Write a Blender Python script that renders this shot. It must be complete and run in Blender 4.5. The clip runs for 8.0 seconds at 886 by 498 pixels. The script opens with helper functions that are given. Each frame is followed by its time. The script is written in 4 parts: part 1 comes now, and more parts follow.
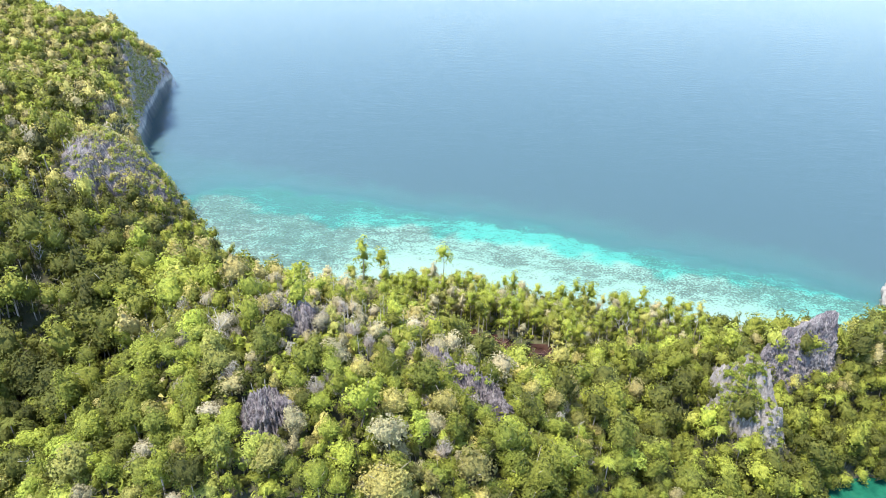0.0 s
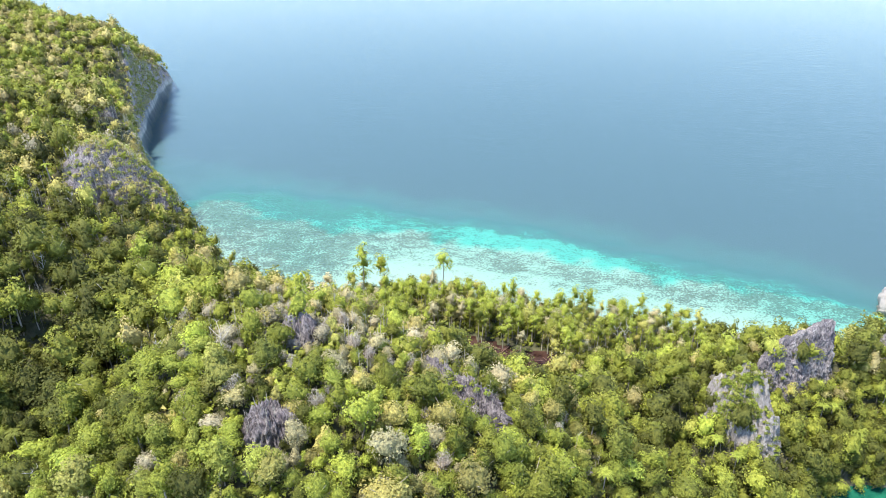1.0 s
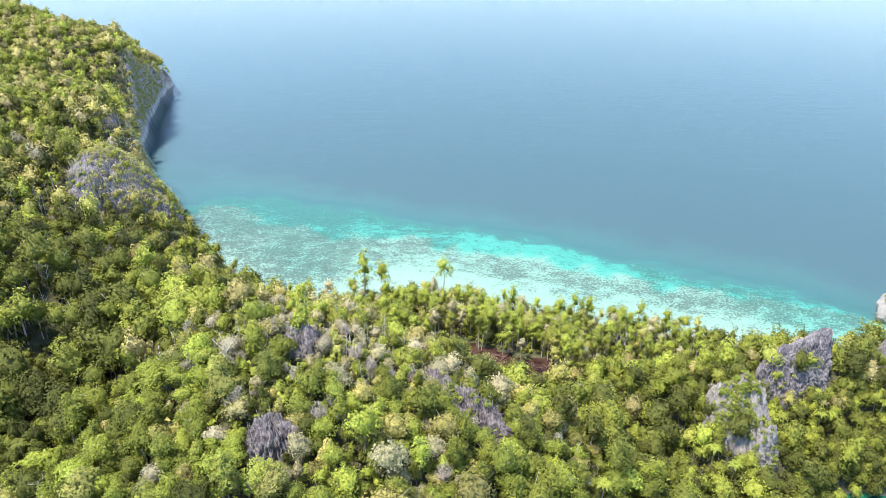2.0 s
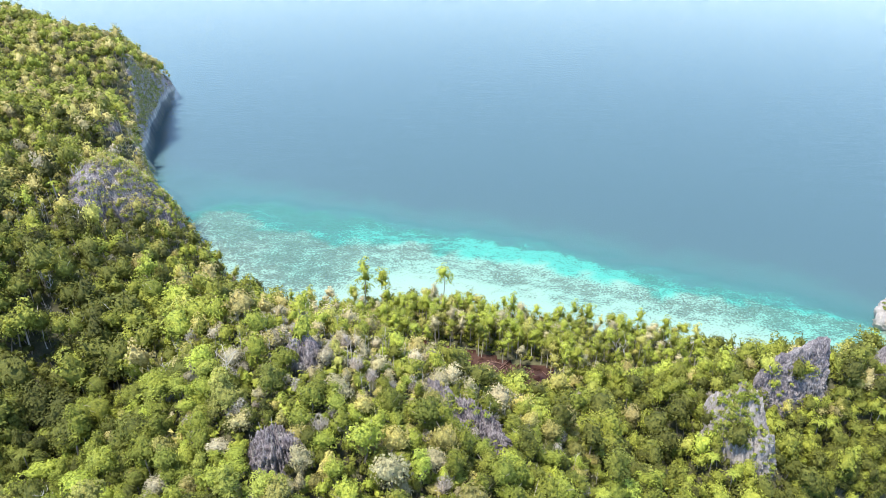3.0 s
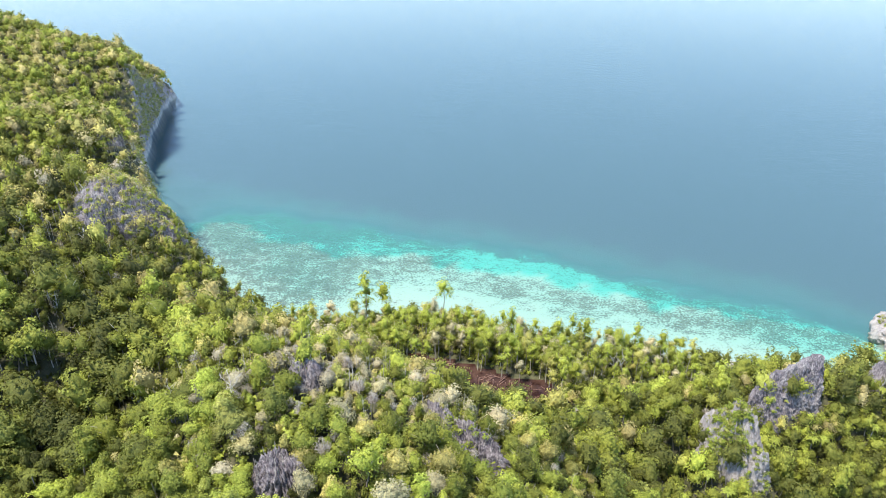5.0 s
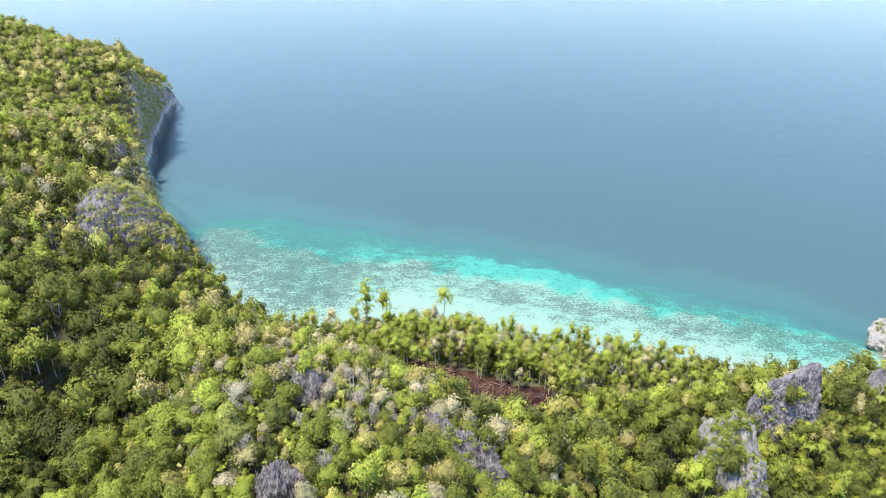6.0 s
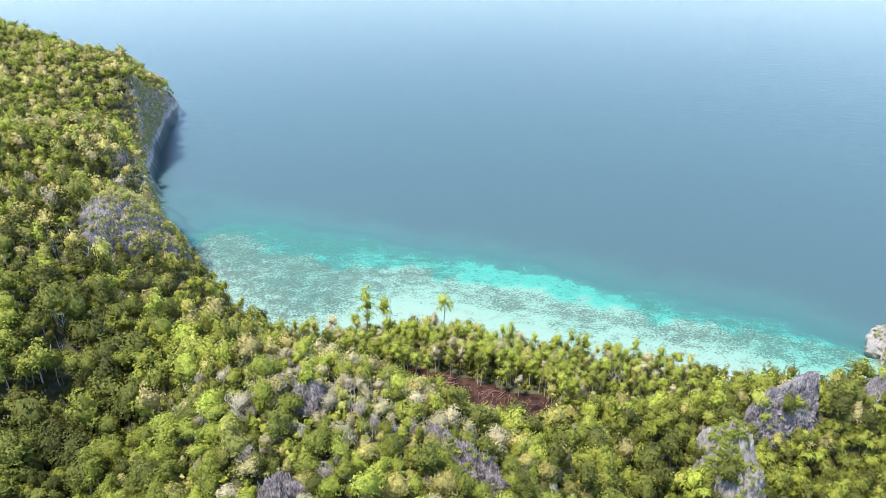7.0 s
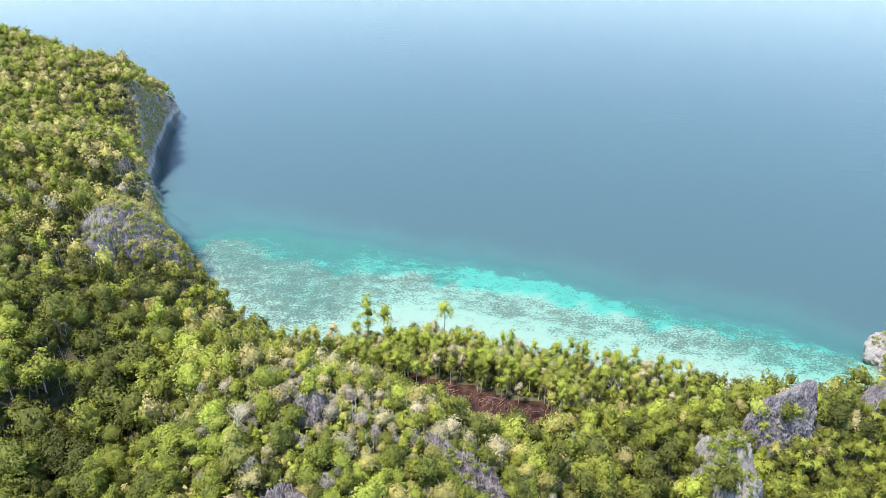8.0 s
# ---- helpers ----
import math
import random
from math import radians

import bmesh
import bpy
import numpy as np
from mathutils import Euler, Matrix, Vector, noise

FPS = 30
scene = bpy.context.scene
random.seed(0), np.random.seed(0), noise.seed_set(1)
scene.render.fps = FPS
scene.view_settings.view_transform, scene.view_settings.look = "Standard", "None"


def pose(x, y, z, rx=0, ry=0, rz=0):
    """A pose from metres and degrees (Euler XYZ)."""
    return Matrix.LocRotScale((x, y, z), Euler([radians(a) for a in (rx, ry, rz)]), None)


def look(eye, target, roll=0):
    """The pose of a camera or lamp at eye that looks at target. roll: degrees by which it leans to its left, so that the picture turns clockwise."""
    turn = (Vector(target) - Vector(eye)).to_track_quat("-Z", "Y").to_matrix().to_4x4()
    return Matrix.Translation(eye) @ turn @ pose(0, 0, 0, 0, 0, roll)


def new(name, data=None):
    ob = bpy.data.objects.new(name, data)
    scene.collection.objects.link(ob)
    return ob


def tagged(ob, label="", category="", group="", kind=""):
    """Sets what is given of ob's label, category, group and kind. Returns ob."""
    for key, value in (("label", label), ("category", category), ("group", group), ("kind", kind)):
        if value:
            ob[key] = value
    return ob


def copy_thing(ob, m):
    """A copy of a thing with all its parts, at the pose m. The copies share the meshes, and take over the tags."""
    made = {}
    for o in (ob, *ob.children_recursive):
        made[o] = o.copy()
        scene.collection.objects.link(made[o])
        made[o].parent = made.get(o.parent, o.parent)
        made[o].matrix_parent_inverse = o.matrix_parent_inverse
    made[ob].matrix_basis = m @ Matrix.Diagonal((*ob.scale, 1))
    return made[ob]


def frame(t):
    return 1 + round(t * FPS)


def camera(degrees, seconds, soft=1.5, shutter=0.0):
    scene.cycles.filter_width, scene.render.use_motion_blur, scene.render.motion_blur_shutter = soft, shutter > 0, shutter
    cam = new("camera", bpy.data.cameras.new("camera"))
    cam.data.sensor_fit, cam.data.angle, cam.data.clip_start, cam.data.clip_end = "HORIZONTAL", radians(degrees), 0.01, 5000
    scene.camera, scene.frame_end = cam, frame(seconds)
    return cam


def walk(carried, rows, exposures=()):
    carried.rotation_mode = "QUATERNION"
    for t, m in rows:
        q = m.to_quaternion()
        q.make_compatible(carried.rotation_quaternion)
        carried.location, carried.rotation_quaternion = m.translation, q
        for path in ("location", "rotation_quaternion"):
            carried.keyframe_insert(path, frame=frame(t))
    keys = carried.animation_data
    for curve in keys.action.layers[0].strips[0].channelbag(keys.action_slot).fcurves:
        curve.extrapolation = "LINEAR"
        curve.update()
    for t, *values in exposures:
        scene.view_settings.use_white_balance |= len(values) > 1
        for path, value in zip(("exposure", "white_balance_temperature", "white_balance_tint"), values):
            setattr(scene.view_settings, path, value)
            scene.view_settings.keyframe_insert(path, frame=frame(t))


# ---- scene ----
cam = camera(68.0, 8.0, soft=0.6)
PATH = [
    (0, (5.725, -21.237, 109.553), (5.61, -19.48, 108.606), 0.0),
    (0.5, (5.72, -21.2, 110.682), (5.606, -19.442, 109.735), 0.0),
    (1, (5.743, -21.245, 111.805), (5.629, -19.487, 110.859), 0.0),
    (1.5, (5.738, -21.299, 113.053), (5.623, -19.541, 112.107), -0.0),
    (3, (5.708, -21.381, 116.473), (5.592, -19.622, 115.53), -0.0),
    (3.5, (5.734, -21.436, 117.642), (5.618, -19.675, 116.7), 0.0),
    (4, (5.731, -21.496, 118.818), (5.616, -19.735, 117.877), 0.0),
    (4.5, (5.766, -21.554, 119.973), (5.65, -19.792, 119.033), -0.0),
    (6, (5.806, -21.605, 123.407), (5.689, -19.842, 122.47), -0.0),
    (6.5, (5.802, -21.625, 124.565), (5.684, -19.861, 123.63), -0.0),
    (7, (5.845, -21.703, 125.716), (5.727, -19.938, 124.782), -0.0),
    (7.5, (5.847, -21.716, 126.851), (5.729, -19.951, 125.919), -0.0),
    (8, (5.819, -21.747, 127.945), (5.7, -19.98, 127.014), -0.0),
]
walk(cam, [(t, look(eye, target, roll)) for t, eye, target, roll in PATH], exposures=[(0, 1.62), (4, 1.56), (8, 1.46)])

# ---- light ----
SUN_ELEVATION, SUN_AZIMUTH = 71.0, 244.0  # degrees; azimuth clockwise from +y
world = bpy.data.worlds.new("sky")
scene.world = world
world.use_nodes = True
wn, wl = world.node_tree.nodes, world.node_tree.links
wn.clear()
sky = wn.new("ShaderNodeTexSky")
sky.sky_type, sky.sun_disc = "NISHITA", False
sky.sun_elevation, sky.sun_rotation = radians(SUN_ELEVATION), radians(SUN_AZIMUTH)
sky.dust_density, sky.air_density, sky.ozone_density = 0.15, 0.9, 1.8
back, wout = wn.new("ShaderNodeBackground"), wn.new("ShaderNodeOutputWorld")
back.inputs["Strength"].default_value = 0.15
wl.new(sky.outputs[0], back.inputs["Color"])
wl.new(back.outputs[0], wout.inputs["Surface"])

sun = new("sun", bpy.data.lights.new("sun", "SUN"))
sun.data.energy, sun.data.angle, sun.data.color = 3.0, radians(7.0), (1.0, 0.93, 0.82)
az, el = radians(SUN_AZIMUTH), radians(SUN_ELEVATION)
sun_from = Vector((math.sin(az) * math.cos(el), math.cos(az) * math.cos(el), math.sin(el)))
sun.matrix_world = look(sun_from * 300, (0, 0, 0))


# ---- materials ----
def material(name):
    m = bpy.data.materials.new(name)
    m.use_nodes = True
    nt = m.node_tree
    nt.nodes.clear()
    out = nt.nodes.new("ShaderNodeOutputMaterial")

    def node(kind, **sets):
        n = nt.nodes.new(kind)
        for key, value in sets.items():
            if key in n.inputs:
                n.inputs[key].default_value = value
        return n

    def wire(a, b):
        nt.links.new(a, b)

    return m, node, wire, out


def noise_node(node, wire, coord, scale, detail=4.0, rough=0.55, stretch=None):
    n = node("ShaderNodeTexNoise", Scale=scale, Detail=detail, Roughness=rough)
    if stretch:
        mp = node("ShaderNodeMapping", Scale=stretch)
        wire(coord, mp.inputs["Vector"])
        coord = mp.outputs[0]
    wire(coord, n.inputs["Vector"])
    return n.outputs["Fac"]


def ramp(node, wire, fac, stops):
    r = node("ShaderNodeValToRGB")
    e = r.color_ramp.elements
    while len(e) < len(stops):
        e.new(0.5)
    for k, (at, colour) in enumerate(stops):
        e[k].position = at
        e[k].color = (*colour, 1) if len(colour) == 3 else colour
    wire(fac, r.inputs["Fac"])
    return r.outputs["Color"]


def grey(v):
    return (v, v, v)


def mix(node, wire, fac, a, b, blend="MIX"):
    n = node("ShaderNodeMix")
    n.data_type, n.blend_type = "RGBA", blend
    for value, socket in ((fac, n.inputs[0]), (a, n.inputs[6]), (b, n.inputs[7])):
        if isinstance(value, (int, float)):
            socket.default_value = value
        elif isinstance(value, tuple):
            socket.default_value = (*value, 1)
        else:
            wire(value, socket)
    return n.outputs[2]


def maths(node, wire, op, a, b=0.0, clamp=False):
    n = node("ShaderNodeMath")
    n.operation, n.use_clamp = op, clamp
    for value, socket in ((a, n.inputs[0]), (b, n.inputs[1])):
        if isinstance(value, (int, float)):
            socket.default_value = value
        else:
            wire(value, socket)
    return n.outputs[0]


def attribute(node, name):
    n = node("ShaderNodeAttribute")
    n.attribute_name = name
    return n.outputs["Fac"]


def place_coord(node):
    return node("ShaderNodeNewGeometry").outputs["Position"]


def bump(node, wire, height, strength, distance):
    b = node("ShaderNodeBump", Strength=strength, Distance=distance)
    wire(height, b.inputs["Height"])
    return b.outputs["Normal"]


def leaf_material():
    """Foliage: the tone attribute runs from dark green over yellow-green and olive to grey twigs."""
    m, node, wire, out = material("foliage")
    pos = place_coord(node)
    tone = attribute(node, "tone")
    base = ramp(node, wire, tone, [
        (0.0, (0.078, 0.085, 0.020)), (0.2, (0.162, 0.178, 0.034)), (0.42, (0.274, 0.302, 0.048)),
        (0.55, (0.318, 0.370, 0.060)), (0.7, (0.412, 0.360, 0.128)), (0.84, (0.450, 0.404, 0.262)), (1.0, (0.525, 0.470, 0.438))])
    # some trees are lighter than others
    base = mix(node, wire, 1.0, base, ramp(node, wire, attribute(node, "lightness"), [(0.0, grey(0.64)), (1.0, grey(1.34))]), "MULTIPLY")
    island = node("ShaderNodeNewGeometry").outputs["Random Per Island"]
    lift = ramp(node, wire, island, [(0.0, grey(0.84)), (0.5, grey(1.02)), (1.0, grey(1.20))])
    colour = mix(node, wire, 1.0, base, lift, "MULTIPLY")
    # single leaves smaller than a spray, shade of the gaps between them painted in
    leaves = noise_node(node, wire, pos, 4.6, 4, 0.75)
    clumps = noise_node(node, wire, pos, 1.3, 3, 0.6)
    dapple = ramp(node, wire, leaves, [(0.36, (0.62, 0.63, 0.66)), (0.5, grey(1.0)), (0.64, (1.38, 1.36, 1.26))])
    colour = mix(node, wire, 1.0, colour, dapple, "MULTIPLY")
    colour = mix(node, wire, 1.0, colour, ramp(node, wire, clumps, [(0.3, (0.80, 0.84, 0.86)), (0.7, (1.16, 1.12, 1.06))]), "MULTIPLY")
    thing = node("ShaderNodeObjectInfo").outputs["Random"]
    warm = ramp(node, wire, thing, [(0.0, (0.90, 0.95, 0.94)), (0.5, (1.0, 1.0, 1.0)), (1.0, (1.06, 1.04, 1.0))])
    colour = mix(node, wire, 1.0, colour, warm, "MULTIPLY")
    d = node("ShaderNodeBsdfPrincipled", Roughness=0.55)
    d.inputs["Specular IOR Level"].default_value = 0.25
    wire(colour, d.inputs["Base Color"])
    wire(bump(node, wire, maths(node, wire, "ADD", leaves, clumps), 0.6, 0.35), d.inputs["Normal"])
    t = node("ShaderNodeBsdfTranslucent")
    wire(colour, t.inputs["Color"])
    s = node("ShaderNodeMixShader", Fac=0.30)
    wire(d.outputs[0], s.inputs[1])
    wire(t.outputs[0], s.inputs[2])
    wire(s.outputs[0], out.inputs["Surface"])
    return m


def bark_material():
    m, node, wire, out = material("bark")
    pos = place_coord(node)
    n = noise_node(node, wire, pos, 2.0, 5, 0.6, (1.0, 1.0, 0.25))
    colour = ramp(node, wire, n, [(0.25, (0.16, 0.13, 0.10)), (0.5, (0.34, 0.30, 0.25)), (0.75, (0.52, 0.48, 0.42))])
    p = node("ShaderNodeBsdfPrincipled", Roughness=0.85)
    wire(colour, p.inputs["Base Color"])
    wire(bump(node, wire, n, 0.5, 0.05), p.inputs["Normal"])
    wire(p.outputs[0], out.inputs["Surface"])
    return m


def dead_wood_material(name, dark, light):
    m, node, wire, out = material(name)
    pos = place_coord(node)
    n = noise_node(node, wire, pos, 1.5, 5, 0.6)
    colour = ramp(node, wire, n, [(0.3, dark), (0.7, light)])
    p = node("ShaderNodeBsdfPrincipled", Roughness=0.9)
    wire(colour, p.inputs["Base Color"])
    wire(p.outputs[0], out.inputs["Surface"])
    return m


def limestone(node, wire, pos):
    """Colour and height of weathered karst: grey with lilac-dark streaks that run down, pale scars and pits with shade
    painted in.
    """
    streak = noise_node(node, wire, pos, 0.75, 7, 0.68, (1.0, 1.0, 0.25))
    coarse = noise_node(node, wire, pos, 0.12, 4, 0.5)
    fine = noise_node(node, wire, pos, 3.0, 6, 0.78, (1.0, 1.0, 0.4))
    colour = ramp(node, wire, streak, [(0.30, (0.132, 0.110, 0.126)), (0.43, (0.250, 0.215, 0.236)), (0.56, (0.385, 0.345, 0.352)), (0.72, (0.580, 0.535, 0.505))])
    colour = mix(node, wire, ramp(node, wire, coarse, [(0.46, grey(0.0)), (0.66, grey(0.5))]), colour, (0.420, 0.388, 0.370))
    colour = mix(node, wire, ramp(node, wire, fine, [(0.42, grey(0.8)), (0.56, grey(0.0))]), colour, (0.050, 0.045, 0.052))
    # bleached by the waves at the waterline
    level = node("ShaderNodeSeparateXYZ")
    wire(pos, level.inputs[0])
    tide = ramp(node, wire, maths(node, wire, "ADD", maths(node, wire, "MULTIPLY", level.outputs["Z"], 0.1), maths(node, wire, "MULTIPLY", coarse, 0.3)), [(0.32, grey(0.8)), (0.52, grey(0.0))])
    colour = mix(node, wire, tide, colour, mix(node, wire, fine, (0.22, 0.20, 0.175), (0.58, 0.54, 0.48)))
    return colour, maths(node, wire, "ADD", streak, maths(node, wire, "MULTIPLY", fine, 0.6))


def rock_material(name, bleach):
    """Bare karst; bleach is how far sun and rain have whitened it."""
    m, node, wire, out = material(name)
    pos = place_coord(node)
    colour, height = limestone(node, wire, pos)
    colour = mix(node, wire, bleach, colour, (0.62, 0.57, 0.50))
    p = node("ShaderNodeBsdfPrincipled", Roughness=0.92)
    wire(colour, p.inputs["Base Color"])
    wire(bump(node, wire, height, 1.0, 0.9), p.inputs["Normal"])
    wire(p.outputs[0], out.inputs["Surface"])
    return m


def ground_material():
    """Forest floor, bare limestone on steep faces, beach sand by the shore, and the reef below the water."""
    m, node, wire, out = material("ground")
    pos = place_coord(node)
    geo = node("ShaderNodeNewGeometry")
    sep = node("ShaderNodeSeparateXYZ")
    wire(geo.outputs["True Normal"], sep.inputs[0])
    steep = ramp(node, wire, sep.outputs["Z"], [(0.28, grey(1.0)), (0.52, grey(0.0))])
    litter = noise_node(node, wire, pos, 0.6, 6, 0.65)
    soil = ramp(node, wire, litter, [(0.3, (0.040, 0.042, 0.018)), (0.5, (0.070, 0.070, 0.032)), (0.75, (0.125, 0.108, 0.064))])
    stone, height = limestone(node, wire, pos)
    land = mix(node, wire, steep, soil, stone)
    sand_at = attribute(node, "sand")
    grain = noise_node(node, wire, pos, 1.5, 5, 0.6)
    sand = ramp(node, wire, grain, [(0.3, (0.36, 0.335, 0.285)), (0.7, (0.46, 0.435, 0.385))])
    land = mix(node, wire, sand_at, land, sand)
    # reef: coral heads on sand; the coral attribute says how thickly they grow
    warp = node("ShaderNodeTexNoise", Scale=0.25, Detail=3.0)
    wire(pos, warp.inputs["Vector"])
    moved = mix(node, wire, 0.35, pos, warp.outputs["Color"], "LINEAR_LIGHT")
    cover = attribute(node, "coral")
    heads = noise_node(node, wire, pos, 1.4, 5, 0.70, (1.0, 1.0, 1.0))
    patches = noise_node(node, wire, pos, 0.27, 5, 0.62, (0.7, 1.0, 1.0))
    grow = maths(node, wire, "ADD", maths(node, wire, "MULTIPLY", heads, 1.1), maths(node, wire, "MULTIPLY", patches, 0.55))
    grow = maths(node, wire, "SUBTRACT", grow, 0.325)
    limit = maths(node, wire, "SUBTRACT", 0.76, maths(node, wire, "MULTIPLY", cover, 0.52))
    coral_on = maths(node, wire, "MULTIPLY", maths(node, wire, "SUBTRACT", grow, limit), 16.0, True)
    coral = ramp(node, wire, noise_node(node, wire, pos, 0.9, 4, 0.6), [(0.3, (0.088, 0.078, 0.072)), (0.55, (0.160, 0.142, 0.130)), (0.8, (0.30, 0.27, 0.245))])
    bed = mix(node, wire, coral_on, (0.37, 0.365, 0.345), coral)
    # what the depth of water lets through, and the blue that it scatters back
    depth = attribute(node, "depth")
    through_water = ramp(node, wire, maths(node, wire, "DIVIDE", depth, 12.0, True), [
        (0.0, (0.75, 0.98, 0.90)), (0.11, (0.50, 0.97, 0.86)), (0.20, (0.13, 0.97, 0.83)), (0.34, (0.05, 0.80, 0.76)), (0.6, (0.01, 0.52, 0.54)), (1.0, (0.01, 0.30, 0.36))])
    murk = ramp(node, wire, maths(node, wire, "DIVIDE", depth, 20.0, True), [(0.0, grey(0.02)), (0.08, grey(0.10)), (0.13, grey(0.26)), (0.22, grey(0.70)), (0.34, grey(1.0))])
    blue = ramp(node, wire, maths(node, wire, "DIVIDE", depth, 40.0, True), [
        (0.0, (0.16, 0.32, 0.31)), (0.06, (0.085, 0.235, 0.235)), (0.13, (0.046, 0.140, 0.152)), (0.25, (0.050, 0.128, 0.140)), (0.5, (0.048, 0.104, 0.126)), (1.0, (0.046, 0.100, 0.124))])
    bed = mix(node, wire, murk, mix(node, wire, 1.0, bed, through_water, "MULTIPLY"), blue)
    wet = attribute(node, "wet")
    colour = mix(node, wire, wet, land, bed)
    p = node("ShaderNodeBsdfPrincipled", Roughness=0.95)
    wire(colour, p.inputs["Base Color"])
    wire(bump(node, wire, height, 0.6, 0.5), p.inputs["Normal"])
    wire(p.outputs[0], out.inputs["Surface"])
    return m


def sea_material():
    """Clear sea water, glossy with small waves; the bed below gives it its colour."""
    m, node, wire, out = material("sea_water")
    pos = place_coord(node)
    ripple = maths(node, wire, "ADD", noise_node(node, wire, pos, 0.55, 4, 0.62, (0.4, 1.0, 1.0)),
                   maths(node, wire, "MULTIPLY", noise_node(node, wire, pos, 0.16, 3, 0.55, (0.4, 1.0, 1.0)), 1.6))
    waves = bump(node, wire, ripple, 0.38, 0.32)
    clear = node("ShaderNodeBsdfTransparent", Color=(0.97, 0.99, 0.99, 1))
    gloss = node("ShaderNodeBsdfGlossy", Roughness=0.12)
    wire(waves, gloss.inputs["Normal"])
    fresnel = node("ShaderNodeFresnel", IOR=1.34)
    wire(waves, fresnel.inputs["Normal"])
    top = node("ShaderNodeMixShader")
    wire(maths(node, wire, "MULTIPLY", fresnel.outputs[0], 0.78), top.inputs[0])
    wire(clear.outputs[0], top.inputs[1])
    wire(gloss.outputs[0], top.inputs[2])
    wire(top.outputs[0], out.inputs["Surface"])
    return m


def pool_material(name, shallow, deep_colour, roughness):
    m, node, wire, out = material(name)
    pos = place_coord(node)
    n = noise_node(node, wire, pos, 0.35, 6, 0.68)
    colour = ramp(node, wire, n, [(0.36, deep_colour), (0.64, shallow)])
    p = node("ShaderNodeBsdfPrincipled", Roughness=roughness, IOR=1.33)
    wire(colour, p.inputs["Base Color"])
    wire(bump(node, wire, noise_node(node, wire, pos, 1.2, 3, 0.5), 0.15, 0.1), p.inputs["Normal"])
    wire(p.outputs[0], out.inputs["Surface"])
    return m


LEAF, BARK, ROCK = leaf_material(), bark_material(), rock_material("limestone", 0.0)
PALE_ROCK = rock_material("bleached_limestone", 0.36)
GROUND, SEA = ground_material(), sea_material()
LAGOON = pool_material("lagoon_water", (0.016, 0.130, 0.078), (0.008, 0.075, 0.048), 0.08)
MUD = pool_material("red_mud_water", (0.078, 0.044, 0.034), (0.020, 0.008, 0.007), 0.14)
SILVER = dead_wood_material("silvered_wood", (0.36, 0.34, 0.31), (0.62, 0.59, 0.54))
PALE_BARK = dead_wood_material("pale_bark", (0.32, 0.29, 0.24), (0.58, 0.54, 0.47))
LOGWOOD = dead_wood_material("red_stained_wood", (0.10, 0.050, 0.038), (0.30, 0.18, 0.14))


# ---- shape of the land ----
HILLS = [  # x, y, height, two radii, turn in degrees
    (-17, 34, 34.4, 50, 56, 111), (-71, 87, 30.8, 28, 87, 80), (-222, 68, 38.7, 131, 146, 70), (-266, 295, 72.0, 102, 124, 33),
    (62, 86, 10.0, 10, 12, 30), (84, 109, 14.5, 11, 47, 100), (-136, 191, 43.7, 46, 41, 31), (-271, 279, -32.2, 90, 56, 0),
    (-141, 306, -31.1, 55, 140, 31), (-106, 142, 38.1, 40, 31, 162), (-72, 78, -16.9, 21, 25, 46), (-183, 340, 32.9, 12, 28, 177),
    (-212, 358, 19.7, 22, 55, 14), (-130, 158, -16.4, 60, 19, 122), (-98, 167, -15.0, 14, 24, 99), (142, 150, 11, 20, 22, 0), (-286, 372, 11, 40, 30, 0), (-92, 129, -6.5, 10, 6, 33), (16, 108, -5, 14, 8, -15)]
COAST = [(-232, 436), (-213, 426), (-208, 417), (-206, 402), (-202.5, 385), (-193.5, 360), (-186, 331), (-173, 299), (-153, 262), (-135, 232), (-119, 205), (-104, 184),
         (-90, 166), (-75, 150.5), (-60, 143), (-40, 149), (-18, 162.5), (-4, 160.5), (6, 154), (24, 148), (50, 144.5), (75, 142), (105, 139), (123, 140), (130, 146),
         (130.5, 152), (134.5, 162), (146, 172), (175, 178), (230, 150), (300, 60), (300, -220), (-460, -220), (-460, 330), (-380, 420), (-290, 440)]
REEF = [(-150, 262), (-118, 232), (-101, 234), (-76, 228), (-55, 223), (-30, 217), (-6, 211.5), (12, 209), (38, 199), (58, 189.5), (75, 182.5),
        (98, 177), (112, 172), (121, 167), (127, 157.5), (132, 150), (150, 140), (230, 120), (300, 60), (0, 60), (-120, 120), (-160, 240)]
LAKE = [(71.5, 68), (77.5, 78.5), (83, 83.5), (90, 84.8), (98, 83.5), (112, 86), (130, 70), (120, 40), (85, 35), (70, 52)]
POOL = [(-18, 137), (-8, 135.5), (4, 132.5), (15, 128.5), (26, 126.5), (29, 121), (20, 116.2), (7, 117.8), (-4, 124.6), (-14, 131.4)]


def inside_distance(poly, x, y):
    """Distance to the polygon's outline, positive inside."""
    p = np.array(poly, float)
    q = np.roll(p, -1, 0)
    best, inside = np.full(x.shape, 1e9), np.zeros(x.shape, bool)
    for (ax, ay), (bx, by) in zip(p, q):
        dx, dy = bx - ax, by - ay
        t = np.clip(((x - ax) * dx + (y - ay) * dy) / (dx * dx + dy * dy), 0, 1)
        best = np.minimum(best, np.hypot(x - ax - t * dx, y - ay - t * dy))
        with np.errstate(divide="ignore", invalid="ignore"):
            inside ^= ((ay > y) != (by > y)) & (x < dx * (y - ay) / (by - ay if by != ay else 1e-9) + ax)
    return np.where(inside, best, -best)


def smooth(v):
    v = np.clip(v, 0, 1)
    return v * v * (3 - 2 * v)


